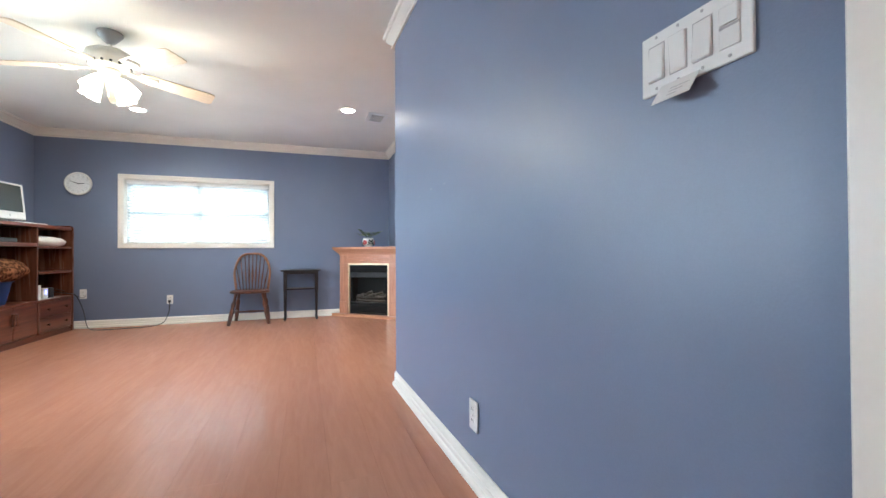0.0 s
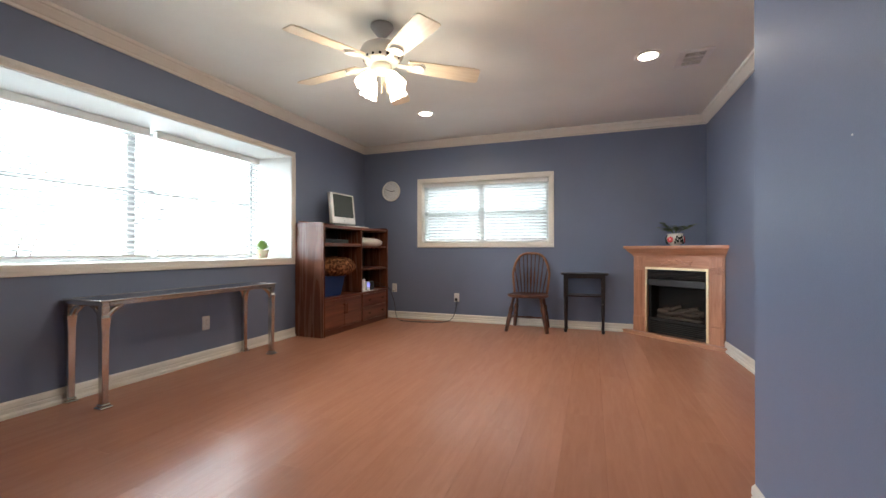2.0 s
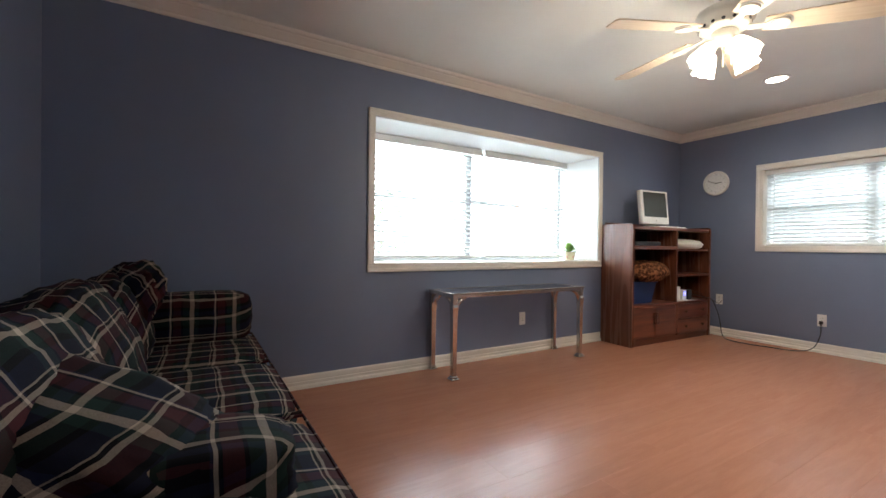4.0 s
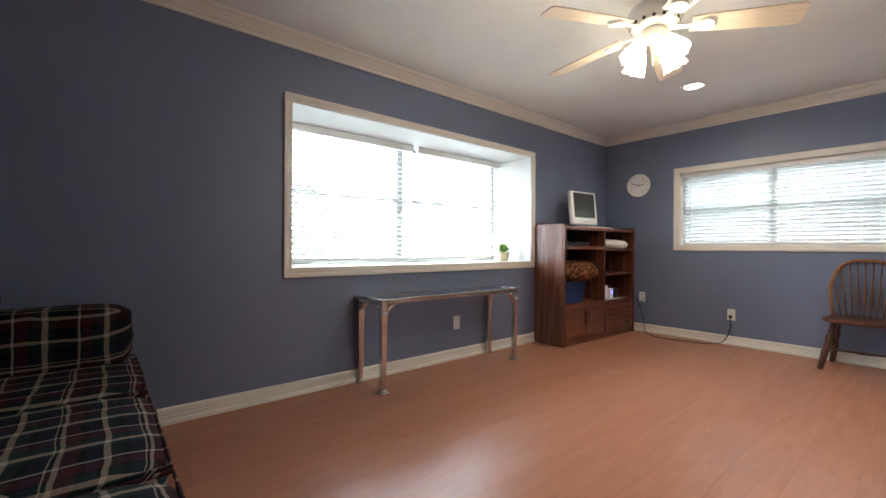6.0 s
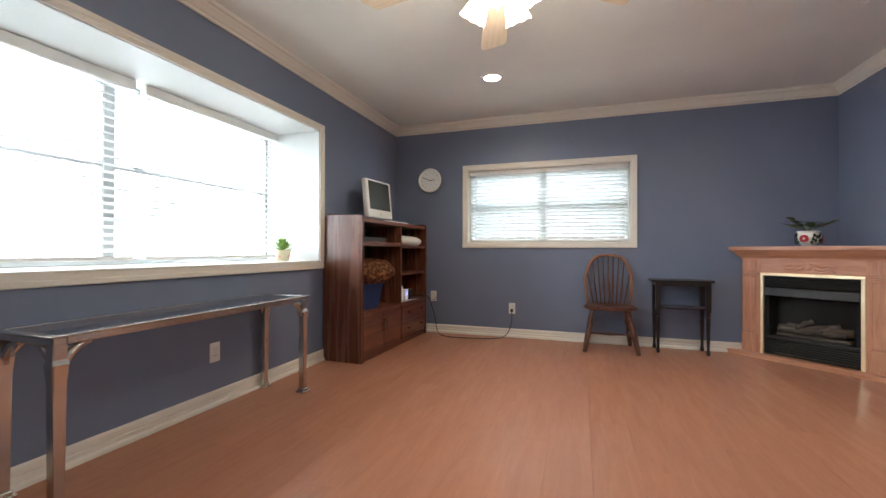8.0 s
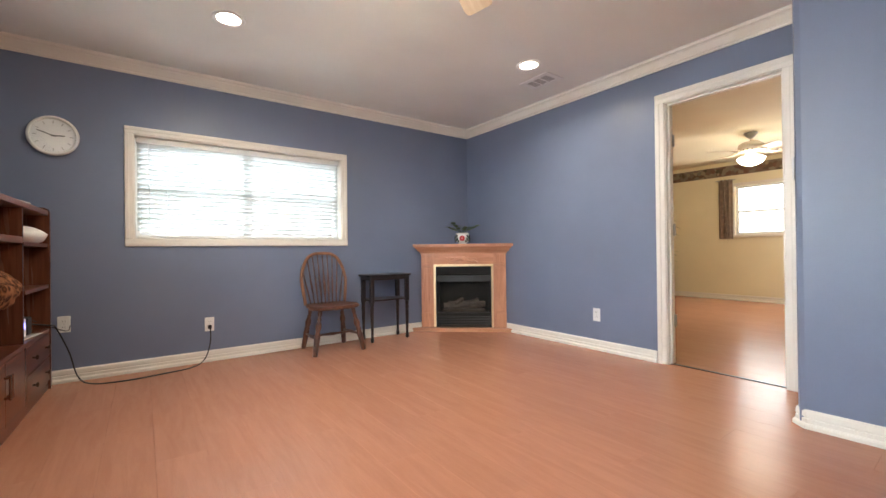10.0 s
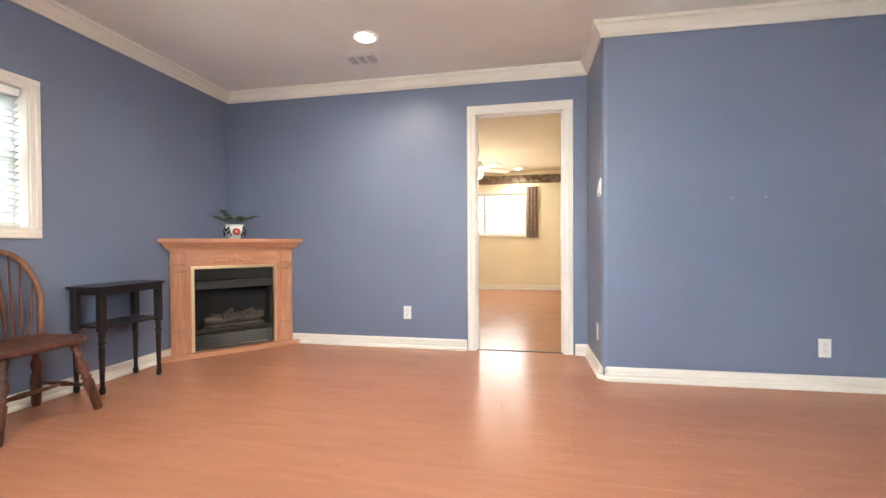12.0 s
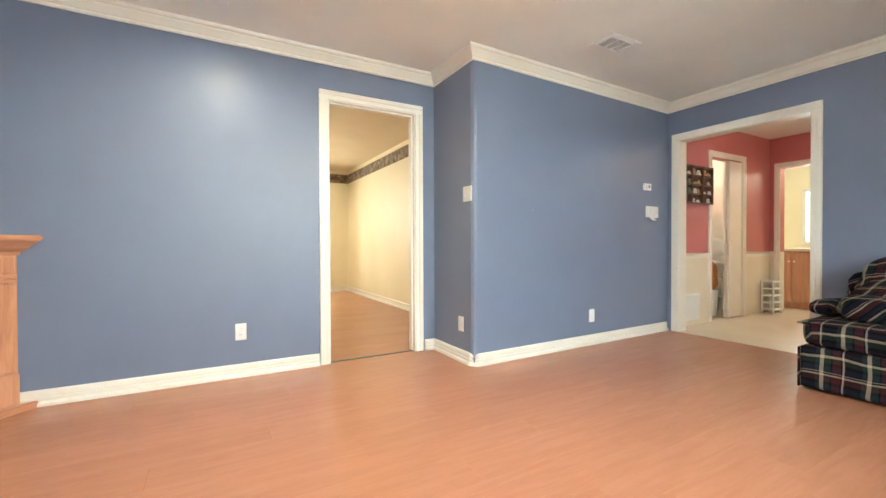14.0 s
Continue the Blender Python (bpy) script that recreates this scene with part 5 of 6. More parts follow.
for r in ((-0.158, 0.158, -0.208, -0.196), (-0.158, 0.158, 0.196, 0.208), (-0.158, -0.146, -0.196, 0.196), (0.146, 0.158, -0.196, 0.196)):
    box(b, *r, 0.212, 0.228)
part("rim", b, BIN, bn)
LINEN = surface("white_cotton", (0.74, 0.72, 0.68), 0.9, scale=10, vary=0.06, fine=220, bump=0.2)
tagged(part("pillow", puff(0.34, 0.50, 0.12, 2.5, 7, 0.06, 5), LINEN, None, "", CAB @ pose(0.22, 1.06, 1.030, 0, 4, 0), True), "folded white pillow on the cabinet shelf", "pillow")
rt = thing("router", "white plastic router with a blue light", "router", CAB @ pose(0.25, 0.90, 0.4105, 0, 0, -10))
part("case", boxed(-0.03, 0.03, -0.05, 0.05, 0.0, 0.150, 0.006, 2), PLASTIC, rt)
part("second_case", boxed(-0.02, 0.05, 0.055, 0.115, 0.0, 0.115, 0.005, 2), PLASTIC, rt)
part("tray", boxed(-0.07, 0.085, -0.07, 0.23, -0.0, 0.006, 0.002), PLASTIC, rt)
part("status_light", boxed(0.0495, 0.0515, 0.072, 0.098, 0.055, 0.090), glow("blue_indicator", (0.12, 0.15, 1.0), 4), rt)
part("adapter", boxed(-0.01, 0.045, 0.14, 0.20, 0.006, 0.115, 0.008, 2), DARK, rt)


def smooth_line(pts, n=8):
    pts = [Vector(p) for p in pts]
    out = []
    for i in range(len(pts) - 1):
        p0, p1, p2, p3 = pts[max(i - 1, 0)], pts[i], pts[i + 1], pts[min(i + 2, len(pts) - 1)]
        for k in range(n):
            t = k / n
            out.append(0.5 * ((2 * p1) + (p2 - p0) * t + (2 * p0 - 5 * p1 + 4 * p2 - p3) * t * t + (3 * p1 - p0 - 3 * p2 + p3) * t ** 3))
    return out + [pts[-1]]


cd = thing("power_cord", "black power cord trailing over the floor to the outlet", "cord", pose(-2.0, 6.0, 0))
line = [(-2.62, 5.88, 0.47), (-2.52, 5.95, 0.44), (-2.505, 6.085, 0.40), (-2.44, 6.10, 0.22), (-2.39, 6.06, 0.05), (-2.30, 5.98, 0.006), (-2.10, 5.93, 0.006), (-1.92, 5.96, 0.006), (-1.72, 6.02, 0.006), (-1.62, 6.10, 0.04), (-1.575, 6.135, 0.16), (-1.572, 6.145, 0.27), (-1.575, 6.160, 0.288)]
part("cable", tubed([p - Vector((-2.0, 6.0, 0)) for p in smooth_line(line)], 0.0045, 7), CORD, cd, smooth=True)
part("plug", boxed(0.412, 0.438, 0.138, 0.172, 0.272, 0.304, 0.006, 2), CORD, cd)
line = [(-2.44, 6.16, 0.40), (-2.45, 6.12, 0.37), (-2.50, 6.11, 0.39), (-2.60, 6.06, 0.46), (-2.64, 5.93, 0.50)]
part("cable", tubed([p - Vector((-2.0, 6.0, 0)) for p in smooth_line(line)], 0.003, 6), CORD, cd, smooth=True)

# ---------------------------------------------------------------- metal console table with a glass top
ct = thing("console_table", "narrow pewter metal console table with a glass top", "console table", pose(-2.755, 3.328, 0))
hx, hy, TZ = 0.155, 0.668, 0.632
b = bmesh.new()
for r in ((-hx - 0.024, hx + 0.024, -hy - 0.024, -hy + 0.018), (-hx - 0.024, hx + 0.024, hy - 0.018, hy + 0.024), (-hx - 0.024, -hx + 0.018, -hy + 0.018, hy - 0.018), (hx - 0.018, hx + 0.024, -hy + 0.018, hy - 0.018)):
    box(b, r[0], r[1], r[2], r[3], TZ - 0.034, TZ - 0.008, 0.003)
part("top_frame", b, CHROME, ct)
b = bmesh.new()
for r in ((-hx - 0.030, hx + 0.030, -hy - 0.030, -hy + 0.004), (-hx - 0.030, hx + 0.030, hy - 0.004, hy + 0.030), (-hx - 0.030, -hx + 0.004, -hy + 0.004, hy - 0.004), (hx - 0.004, hx + 0.030, -hy + 0.004, hy - 0.004)):
    box(b, r[0], r[1], r[2], r[3], TZ - 0.008, TZ, 0.002)
part("rim", b, CHROME, ct)
pane = part("glass_top", boxed(-hx + 0.005, hx - 0.005, -hy + 0.005, hy - 0.005, TZ - 0.0075, TZ - 0.001), TABLE_GLASS, ct)
for sx in (-1, 1):
    for sy in (-1, 1):
        # a square leg that swells gently to the top, on a stepped foot
        b = bmesh.new()
        rings = [[b.verts.new((kx * w, ky * w, z)) for kx, ky in ((-1, -1), (1, -1), (1, 1), (-1, 1))] for w, z in ((0.018, 0.030), (0.0185, 0.30), (0.021, 0.46), (0.026, 0.53), (0.021, 0.548), (0.021, TZ - 0.034))]
        for p, q in zip(rings, rings[1:]):
            for i in range(4):
                b.faces.new((p[i], p[(i + 1) % 4], q[(i + 1) % 4], q[i]))
        b.faces.new(rings[0]), b.faces.new(rings[-1])
        bmesh.ops.bevel(b, geom=[e for e in b.edges if abs(e.verts[0].co.z - e.verts[1].co.z) > 0.01], offset=0.004, segments=2, affect='EDGES')
        lg = part("leg", b, CHROME, ct, at=pose(sx * hx, sy * hy, 0))
        b = bmesh.new()
        box(b, -0.034, 0.034, -0.034, 0.034, 0.0, 0.014, 0.004), box(b, -0.025, 0.025, -0.025, 0.025, 0.014, 0.030, 0.005)
        part("foot", b, CHROME, lg)
        for dx, dy in ((-sx, 0), (0, -sy)):
            pts, rad = [], []
            for k in range(13):
                a = math.pi / 2 * k / 12
                pts.append((dx * (0.020 + 0.085 * (1 - math.cos(a))), dy * (0.020 + 0.085 * (1 - math.cos(a))), TZ - 0.128 + 0.088 * math.sin(a)))
                rad.append(0.010 + 0.007 * math.sin(math.pi * k / 12) ** 2)
            part("corner_bracket", tubed(pts, rad, 8), CHROME, lg, smooth=True)
            c = Vector((dx * 0.030, dy * 0.030, TZ - 0.062))
            curl = [c + Vector((dx * math.cos(q), dy * math.cos(q), math.sin(q))) * (0.018 - 0.0016 * k) for k, q in ((k, 0.75 * k) for k in range(9))]
            part("scroll", tubed(curl, 0.006, 6), CHROME, lg, smooth=True)

# ---------------------------------------------------------------- tartan sofa
so = thing("sofa", "plaid sofa in navy, green and wine tartan with loose cushions", "sofa", pose(-1.84, 0.885, 0))
SL, SD = 2.16, 0.95
part("base", boxed(-SL / 2 + 0.02, SL / 2 - 0.02, -SD / 2 + 0.03, SD / 2 - 0.005, 0.015, 0.275, 0.02, 2), PLAID, so)
for sx in (-1, 1):
    part("skirt_flap", boxed(min(sx * (SL / 2 - 0.018), sx * (SL / 2 - 0.006)), max(sx * (SL / 2 - 0.018), sx * (SL / 2 - 0.006)), -SD / 2 + 0.03, SD / 2 - 0.02, 0.010, 0.26, 0.004), PLAID_ARM, so)
for k in range(3):
    w = SL / 3
    x = -SL / 2 + w * (k + 0.5)
    cu = part("seat_cushion", puff(w + 0.004, SD - 0.02, 0.17, 6.5, 9, 0.015, k, -0.03), PLAID, so, at=pose(x, 0.012, 0.352), smooth=True)
    edge = [(sx * (w / 2 - 0.014), sy * ((SD - 0.02) / 2 - 0.012), 0.062) for sx, sy in ((-1, -1), (-1, 1), (1, 1), (1, -1), (-1, -1))]
    part("piping", tubed([Vector(edge[i]).lerp(Vector(edge[i + 1]), u / 6) for i in range(4) for u in range(6)] + [Vector(edge[-1])], 0.006, 6), PLAID, cu)
part("backrest", puff(SL - 0.06, 0.22, 0.50, 6.0, 9, 0.03, 9), PLAID, so, at=pose(0, -0.36, 0.50), smooth=True)
for k, (w, h, tip) in enumerate(((0.62, 0.42, 20), (0.74, 0.45, 24), (0.68, 0.43, 22))):
    x = (-0.62, -0.02, 0.62)[k]
    part("back_cushion", puff(w, 0.27, h, 2.9, 12, 0.09, 20 + k), PLAID_B, so, at=pose(x, -0.165, 0.605, tip, 2 - 2 * k, 3 - 3 * k), smooth=True)
part("arm", puff(0.25, 0.84, 0.27, 8.0, 10, 0.03, 31), PLAID_ARM, so, at=pose(-SL / 2 + 0.135, 0.02, 0.560), smooth=True)
part("arm", puff(0.26, 0.76, 0.16, 5.0, 10, 0.04, 32), PLAID_ARM, so, at=pose(SL / 2 - 0.28, -0.04, 0.510), smooth=True)
tagged(part("throw_pillow", puff(0.40, 0.62, 0.14, 2.3, 13, 0.11, 41), PLAID_B, None, "", pose(-1.12, 0.84, 0.625, -22, 4, -20), True), "large crumpled tartan pillow lying over the sofa arm", "pillow")
tagged(part("throw_pillow", puff(0.46, 0.44, 0.17, 2.3, 11, 0.14, 47), PLAID_B, None, "", pose(-2.52, 0.74, 0.68, 58, 6, 30), True), "crumpled tartan pillow leaning on the sofa back", "pillow")
tagged(part("throw_pillow", puff(0.18, 0.40, 0.10, 2.4, 9, 0.08, 53), PLAID, None, "", pose(-0.815, 0.98, 0.492, 0, 6, 4), True), "dark tartan pillow squashed over the sofa edge", "pillow")
# ---------------------------------------------------------------- yellow room things
fan("white ceiling fan with a lit glass bowl in the yellow room", pose(4.28, 4.15, 2.36), 5, 10, 0.60, 0, BULB)
point_lamp("yellow_fan_bulb", (4.28, 4.15, 1.80), P_YFAN, WARM, 0.22)
can = thing("downlight", "round recessed ceiling light, lit, with white trim ring", "ceiling light", pose(5.75, 3.48, 2.36), "recessed ceiling lights")
part("trim_ring", turned([(0.068, 0.0), (0.095, 0.0), (0.090, -0.009), (0.070, -0.006)], 28), WHITE, can)
part("lens", turned([(0.066, -0.006), (0.045, -0.011), (0.01, -0.012)], 24), CAN, can)
spot_lamp("yellow_downlight_beam", (5.75, 3.48, 2.33), 40, WARM, 165)

tp = thing("potted_palm", "tall bushy green artificial plant in a dark pot", "potted plant", pose(5.55, 5.95, 0))
part("pot", turned([(0.11, 0.0), (0.13, 0.01), (0.155, 0.24), (0.165, 0.25), (0.165, 0.28), (0.15, 0.28), (0.14, 0.25)], 22), surface("dark_woven_pot", (0.035, 0.018, 0.012), 0.6, scale=30, vary=0.4, fine=90, bump=0.4), tp)
part("soil", turned([(0.145, 0.255), (0.05, 0.265)], 18), SOIL, tp)
random.seed(5)
for k in range(7):
    a = k * 0.9
    top = Vector((0.10 * math.cos(a), 0.10 * math.sin(a), 0.95 + 0.09 * k))
    st = part("stem", tubed([(0.03 * math.cos(a), 0.03 * math.sin(a), 0.25), tuple(top * 0.6), tuple(top)], [0.009, 0.007, 0.004], 6), CHAIR_WOOD, tp)
    for j in range(34):
        b = bmesh.new()
        u = random.uniform(0.40, 1.0)
        g, e = random.uniform(0, 6.28), random.uniform(-0.5, 0.6)
        leaf(b, top * u, (math.cos(g) * math.cos(e), math.sin(g) * math.cos(e), math.sin(e)), random.uniform(0.16, 0.32), 0.035, 0.07)
        part("leaf", b, LEAF, st)

# ---------------------------------------------------------------- hall, closet and kitchen things
RACK_WOOD = wood("dark_walnut", (0.085, 0.038, 0.024), (0.16, 0.078, 0.050), rough=0.45, along="x", grain=20, length=2)
rk = thing("curio_rack", "dark wooden wall rack full of small white trinkets", "display rack", pose(HX, -0.16, 1.36, 0, 0, 90))
# local x along the wall (towards -y of the hall is -x), +y out of the wall
RW = 0.31
part("back_board", boxed(-RW, RW, 0.0, 0.008, 0.0, 0.42), RACK_WOOD, rk)
for x in (-RW, -RW * 0.34, RW * 0.34, RW - 0.012):
    part("upright", boxed(x, x + 0.012, 0.008, 0.055, 0.0, 0.42), RACK_WOOD, rk)
for i in range(5):
    part("shelf", boxed(-RW + 0.013, RW - 0.013, 0.008, 0.052, 0.102 * i, 0.102 * i + 0.010), RACK_WOOD, rk)
random.seed(21)
TRINKET = [surface("trinket_white", (0.70, 0.69, 0.65), 0.3, scale=9, vary=0.1, fine=80, bump=0.0), surface("trinket_tan", (0.42, 0.30, 0.18), 0.4, scale=9, vary=0.2, fine=80, bump=0.0), surface("trinket_green", (0.16, 0.24, 0.17), 0.4, scale=9, vary=0.2, fine=80, bump=0.0)]
for i in range(4):
    for x in (-0.25, -0.17, -0.05, 0.03, 0.15, 0.24):
        if random.random() < 0.8:
            tk = thing("trinket", "tiny ornament on the wooden rack shelf", "ornament", pose(HX - 0.030, -0.16 + x + random.uniform(-0.015, 0.015), 1.36 + 0.102 * i + 0.0102), "ornaments on the rack")
            h, w = random.uniform(0.025, 0.075), random.uniform(0.014, 0.030)
            part("figure", turned([(w * 0.9, 0), (w, h * 0.2), (w * 0.6, h * 0.5), (w * 0.8, h * 0.75), (w * 0.3, h)], 10), random.choice(TRINKET), tk, smooth=True)

gr = thing("return_grille", "white metal return-air grille low on the wall", "air vent", pose(HX, -0.05, 0.05, 0, 0, 90))
part("frame", boxed(-0.24, 0.24, 0.0, 0.006, 0.0, 0.30, 0.002), WHITE, gr)
gl = mesh_of("grille_fin", boxed(-0.215, 0.215, -0.006, 0.006, -0.0012, 0.0012), WHITE)
for i in range(16):
    o = new("grille_fin", gl)
    o.parent, o.matrix_basis = gr, pose(0, 0.010, 0.03 + 0.016 * i, 35, 0, 0)

fd = thing("folding_door", "ivory folding closet door, folded open", "door", pose(HX + 0.050, -1.215, 0.012, 0, 0, 4))
for k, ang in enumerate((0, 0)):
    part("leaf", boxed(-0.015, 0.015, 0.0, 0.335, 0.0, 1.90, 0.003), TRIM, fd, at=pose(-0.036 * k, 0.0, 0, 0, 0, ang))
part("knob", turned([(0.006, 0), (0.006, 0.012), (0.016, 0.02), (0.015, 0.03), (0.005, 0.034)], 14, pose(-0.052, 0.31, 0.93, 0, -90, 0)), BRASS, fd)

st = thing("step_stool", "white folding step stool standing in the closet", "step stool", pose(1.10, -1.35, 0))
for x in (-0.17, 0.17):
    part("leg", tubed([(x, 0.20, 0.012), (x, 0.06, 0.78)], 0.013, 8), WHITE, st)
    part("leg", tubed([(x * 0.9, -0.20, 0.012), (x * 0.9, 0.03, 0.60)], 0.011, 8), WHITE, st)
for y, z in ((0.16, 0.22), (0.11, 0.45)):
    part("tread", boxed(-0.165, 0.165, y - 0.10, y + 0.05, z, z + 0.022, 0.005), WHITE, st)
part("seat", puff(0.34, 0.30, 0.05, 4, 5), WHITE, st, at=pose(0, 0.03, 0.66), smooth=True)
part("backrest", puff(0.36, 0.04, 0.26, 3, 5), WHITE, st, at=pose(0, 0.10, 0.86), smooth=True)
tagged(part("paper_bag", puff(0.24, 0.22, 0.36, 3.5, 7, 0.15, 61), surface("orange_paper_bag", (0.55, 0.25, 0.08), 0.8, scale=12, vary=0.2, fine=80, bump=0.4), None, "", pose(1.00, -0.93, 0.50), True), "crumpled orange paper bag on a white bucket", "bag")
bk = thing("bucket", "white plastic bucket on the closet floor", "bucket", pose(1.00, -0.93, 0))
part("tub", turned([(0.12, 0.0), (0.125, 0.005), (0.145, 0.32), (0.152, 0.33), (0.140, 0.33), (0.118, 0.01)], 20), WHITE, bk)
br = thing("broom", "dark broom leaning in the closet", "broom", pose(1.18, -0.98, 0))
part("handle", tubed([(0.0, 0.0, 0.20), (0.10, -0.22, 1.25)], 0.012, 8), EBONY, br)
part("bristles", boxed(-0.10, 0.10, -0.02, 0.02, 0.0, 0.22, 0.006), EBONY, br)
uc = thing("wall_cabinet", "cream wall cabinet in the closet", "cabinet", pose(1.62, -0.87, 1.30))
part("body", boxed(-0.16, 0.175, -0.76, 0.75, 0.0, 0.95), TRIM, uc)
for k in range(4):
    part("door", boxed(-0.178, -0.161, -0.755 + 0.376 * k, -0.385 + 0.376 * k, 0.01, 0.94, 0.003), TRIM, uc)
sv = thing("shelving", "pale wire shelving stacked with linen", "shelves", pose(1.62, -0.87, 0))
for z in (0.35, 0.62, 0.88, 1.12):
    part("shelf", boxed(-0.16, 0.17, -0.76, 0.75, z, z + 0.02), TRIM, sv)
for k in range(8):
    z = (0.37, 0.64, 0.90)[k % 3]
    tagged(part("folded_linen", puff(0.28, 0.30, 0.16, 4, 5, 0.05, k), LINEN, None, "", pose(1.60, -1.45 + 0.34 * (k // 2), z + 0.081), True), "stack of folded pale linen on a shelf", "linen", "folded linen")

ks = thing("corner_shelf", "low white plastic shelf unit in the hall corner", "shelf unit", pose(0.625, HY + 0.16, 0))
for i in range(5):
    part("shelf", boxed(-0.07, 0.07, -0.12, 0.12, 0.05 + 0.09 * i, 0.062 + 0.09 * i, 0.003), WHITE, ks)
for sx in (-0.06, 0.06):
    for sy in (-0.11, 0.11):
        part("post", tubed([(sx, sy, 0), (sx, sy, 0.43)], 0.009, 8), WHITE, ks)
kc = thing("base_cabinet", "brown wooden kitchen base cabinet with pale worktop", "cabinet", pose(0.66, -2.78, 0))
part("body", boxed(-0.22, 0.22, -0.30, 0.30, 0.08, 0.80), OAK_Z, kc)
part("kick_board", boxed(-0.21, 0.21, -0.28, 0.25, 0.0, 0.08), OAK_Z, kc)
for x in (-0.11, 0.11):
    dd = part("door", boxed(x - 0.106, x + 0.106, 0.30, 0.318, 0.10, 0.78, 0.003), OAK_Z, kc)
    part("knob", turned([(0.006, 0), (0.013, 0.018), (0.005, 0.026)], 12, pose(x + 0.08 * (1 if x < 0 else -1), 0.318, 0.66, -90, 0, 0)), BRASS, dd)
part("worktop", boxed(-0.24, 0.24, -0.31, 0.34, 0.80, 0.84, 0.006), TILE, kc)
wd = thing("window_7", "kitchen window with white frame", "window", pose(0, 0, 0), kind="structure")
casing_bars(wd, "x", -4.25, 1, 0.60, 1.12, 0.95, 1.78, 0.06)
# Unseen fixture and bulb, added to brighten the kitchen.
lp = thing("fill_ceiling_light", "round lit kitchen ceiling light, added out of view", "ceiling light", pose(0.0, -3.0, HT))
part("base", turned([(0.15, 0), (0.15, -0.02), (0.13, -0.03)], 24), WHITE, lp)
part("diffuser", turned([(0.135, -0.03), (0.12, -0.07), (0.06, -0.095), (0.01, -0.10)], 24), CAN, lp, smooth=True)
point_lamp("kitchen_fill", (0.0, -3.0, HT - 0.22), 11, WARM, 0.10)
# Hall fixture is out of view, added to light the rose walls.
lp = thing("fill_ceiling_light", "round lit hall ceiling light, added out of view", "ceiling light", pose(-0.9, -0.9, HT))
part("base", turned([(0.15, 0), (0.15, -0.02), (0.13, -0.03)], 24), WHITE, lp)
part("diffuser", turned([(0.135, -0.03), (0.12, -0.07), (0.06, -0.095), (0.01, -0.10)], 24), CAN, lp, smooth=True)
point_lamp("hall_fill", (-0.9, -0.9, HT - 0.22), 5, WARM, 0.10)
# Added closet source, unseen, that lights the shelves inside.
lp = thing("fill_ceiling_light", "small lit closet ceiling light, added out of view", "ceiling light", pose(1.15, -0.9, HT))
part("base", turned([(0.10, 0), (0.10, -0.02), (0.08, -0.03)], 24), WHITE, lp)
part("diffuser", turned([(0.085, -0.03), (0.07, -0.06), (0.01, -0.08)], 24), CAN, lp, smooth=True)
point_lamp("closet_fill", (1.15, -0.9, HT - 0.18), 6, WARM, 0.08)

FENCE = wood("backdrop_fence_board", (0.20, 0.18, 0.16), (0.34, 0.31, 0.28), rough=0.85, along="z", grain=14, length=1.0)
# ---------------------------------------------------------------- outside the windows
random.seed(8)
gs = thing("garden_shrub", "leafy green shrub outside the bay window", "shrub", pose(-4.05, 2.55, -0.30))
for k in range(6):
    a = k * 1.05
    part("branch", tubed([(0, 0, 0), (0.10 * math.cos(a), 0.30 * math.sin(a), 0.7), (0.18 * math.cos(a), 0.55 * math.sin(a), 1.35 + 0.05 * k)], [0.02, 0.012, 0.005], 6), CHAIR_WOOD, gs)
b = bmesh.new()
for k in range(520):
    a, r, z = random.uniform(0, 6.28), random.uniform(0.1, 1) ** 0.5, random.uniform(0.35, 1.85)
    g, e = random.uniform(0, 6.28), random.uniform(-0.6, 0.7)
    leaf(b, (0.28 * r * math.cos(a), 0.72 * r * math.sin(a) * (1.15 - 0.35 * z), z), (math.cos(g) * math.cos(e), math.sin(g) * math.cos(e), math.sin(e)), random.uniform(0.08, 0.16), 0.05, 0.02)
tagged(part("foliage", b, SHRUB_LEAF, gs), kind="stuff")
# Unseen board fence, added to keep bright sky out of the slat gaps.
fence = thing("backdrop_fence", "weathered grey board fence, added unseen as a dark backdrop outside the window", "fence", pose(-1.2, N + 2.6, -0.30))
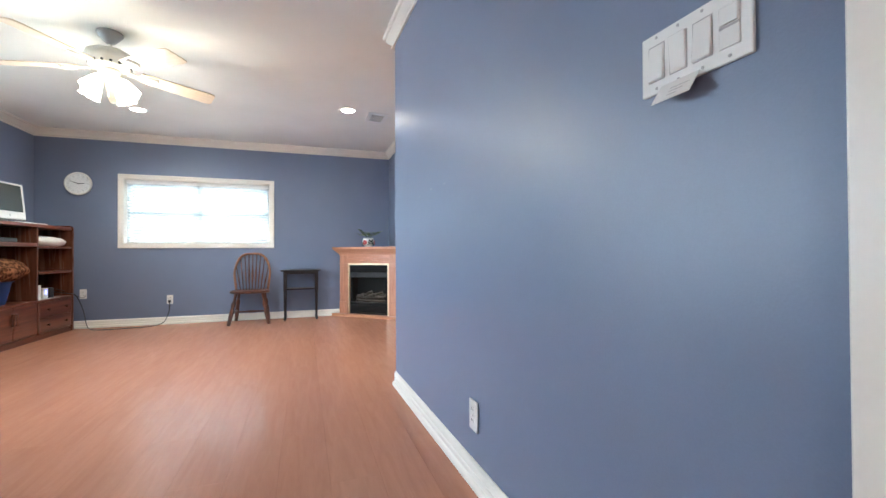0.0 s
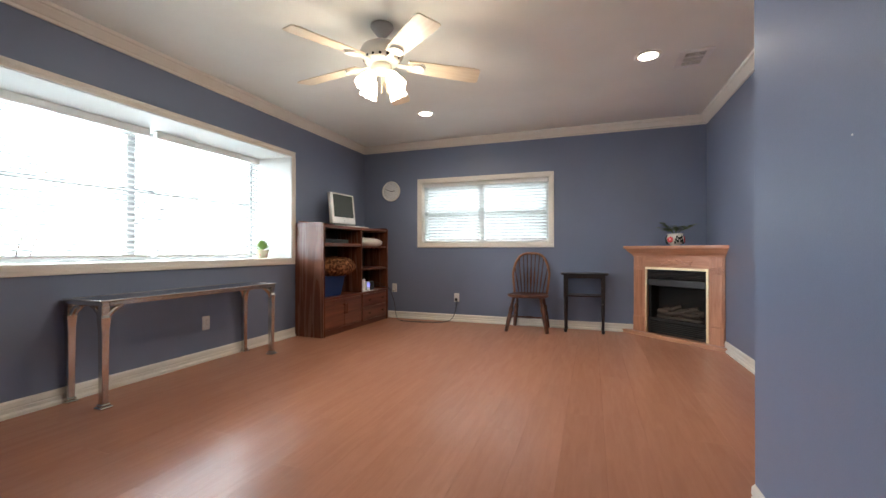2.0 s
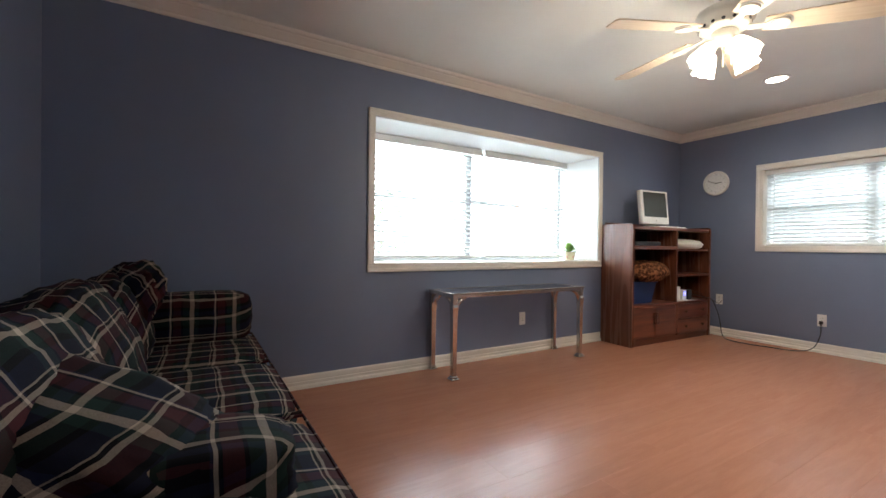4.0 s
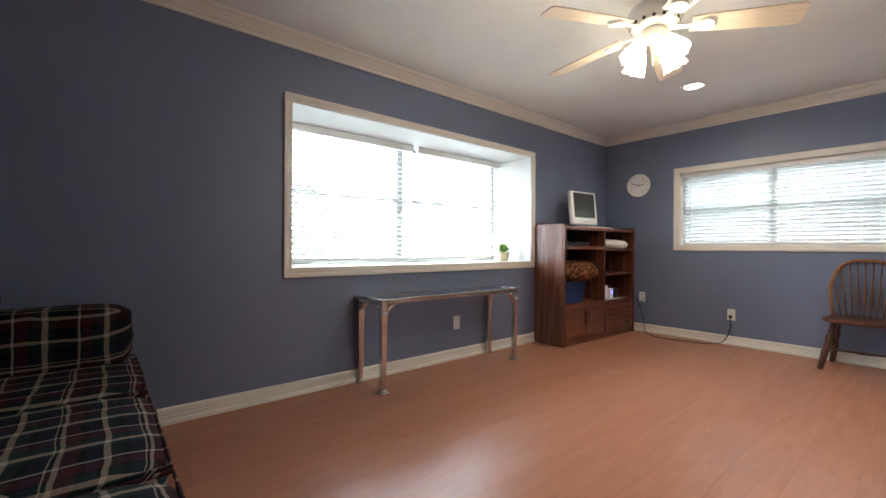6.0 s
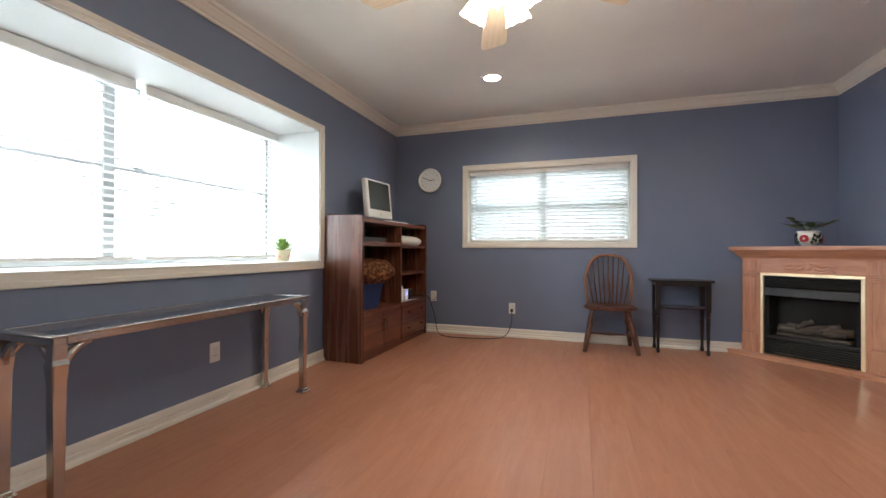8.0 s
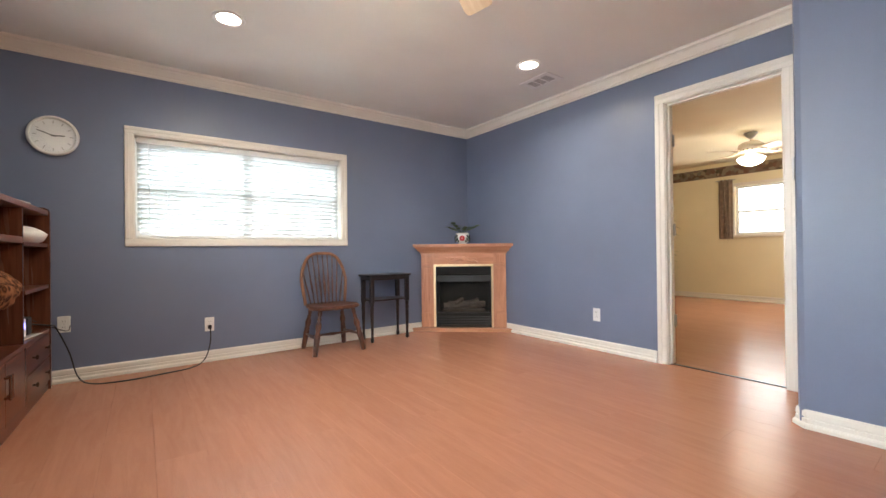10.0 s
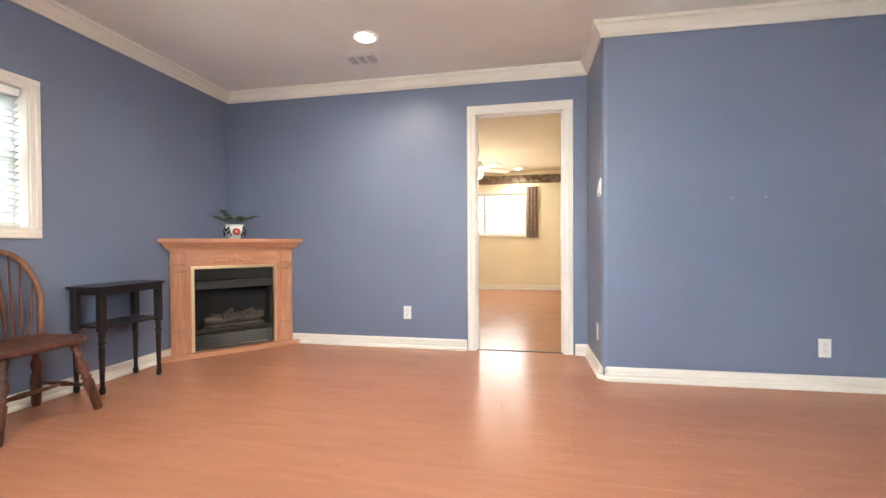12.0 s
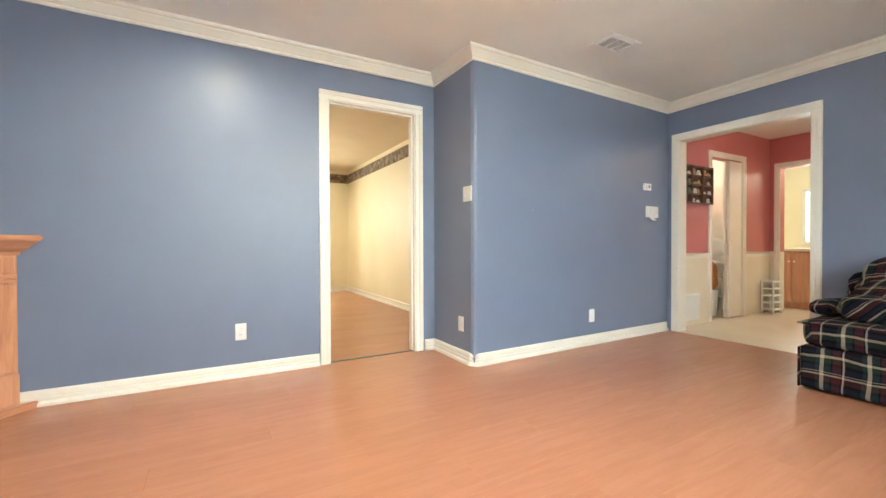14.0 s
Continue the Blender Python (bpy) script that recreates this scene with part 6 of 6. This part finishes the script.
for k in range(40):
    part("board", boxed(-3.6 + 0.18 * k, -3.43 + 0.18 * k, -0.01, 0.01, 0.0, 2.95 + 0.01 * math.sin(k * 2.7), 0.003), FENCE, fence)
# ---------------------------------------------------------------- floors laid plank by plank
structure("subfloor", boxed(W - 0.14, X1 + 0.12, S - 0.001, 6.72, -0.12, -0.012), DARK, "dark underlay below the planks", "floor")
floor = thing("floor", "orange-brown wood laminate floor, glossy", "floor", pose(0, 0, 0), kind="structure")
PW, PL = 0.193, 1.285
plank_meshes = {}


def plank(x0, x1, y0, y1, parent):
    key = (round(x1 - x0, 3), round(y1 - y0, 3))
    if key not in plank_meshes:
        w, d, b = key[0] / 2 - 0.0002, key[1] / 2 - 0.0002, 0.0001
        q = bmesh.new()
        lo = [q.verts.new((sx * w, sy * d, -0.011)) for sx, sy in ((-1, -1), (1, -1), (1, 1), (-1, 1))]
        mid = [q.verts.new((sx * w, sy * d, -0.001)) for sx, sy in ((-1, -1), (1, -1), (1, 1), (-1, 1))]
        hi = [q.verts.new((sx * (w - b), sy * (d - b), 0.0)) for sx, sy in ((-1, -1), (1, -1), (1, 1), (-1, 1))]
        q.faces.new(hi)
        for a, c in ((lo, mid), (mid, hi)):
            for i in range(4):
                q.faces.new((a[i], a[(i + 1) % 4], c[(i + 1) % 4], c[i]))
        plank_meshes[key] = mesh_of("plank", q, PLANK)
    ob = new("plank", plank_meshes[key])
    ob.parent = parent
    ob.location = ((x0 + x1) / 2, (y0 + y1) / 2, 0)


def lay(xa, xb, ya, yb, parent):
    x, col = xa, 0
    while x < xb - 0.001:
        x1 = min(x + PW, xb)
        y = ya - PL * ((col * 0.37) % 1)
        while y < yb - 0.001:
            p, q = max(y, ya), min(y + PL, yb)
            if q - p > 0.02:
                plank(x, x1, p, q, parent)
            y += PL
        x, col = x1, col + 1


lay(W, 0.70, S, N, floor)
lay(0.70, E_ + 0.03, JOG, N, floor)
floor2 = thing("floor_yellow_room", "orange-brown wood laminate floor, glossy", "floor", pose(0, 0, 0), kind="structure")
lay(E_ + 0.055, 6.10, 2.2, 6.6, floor2)
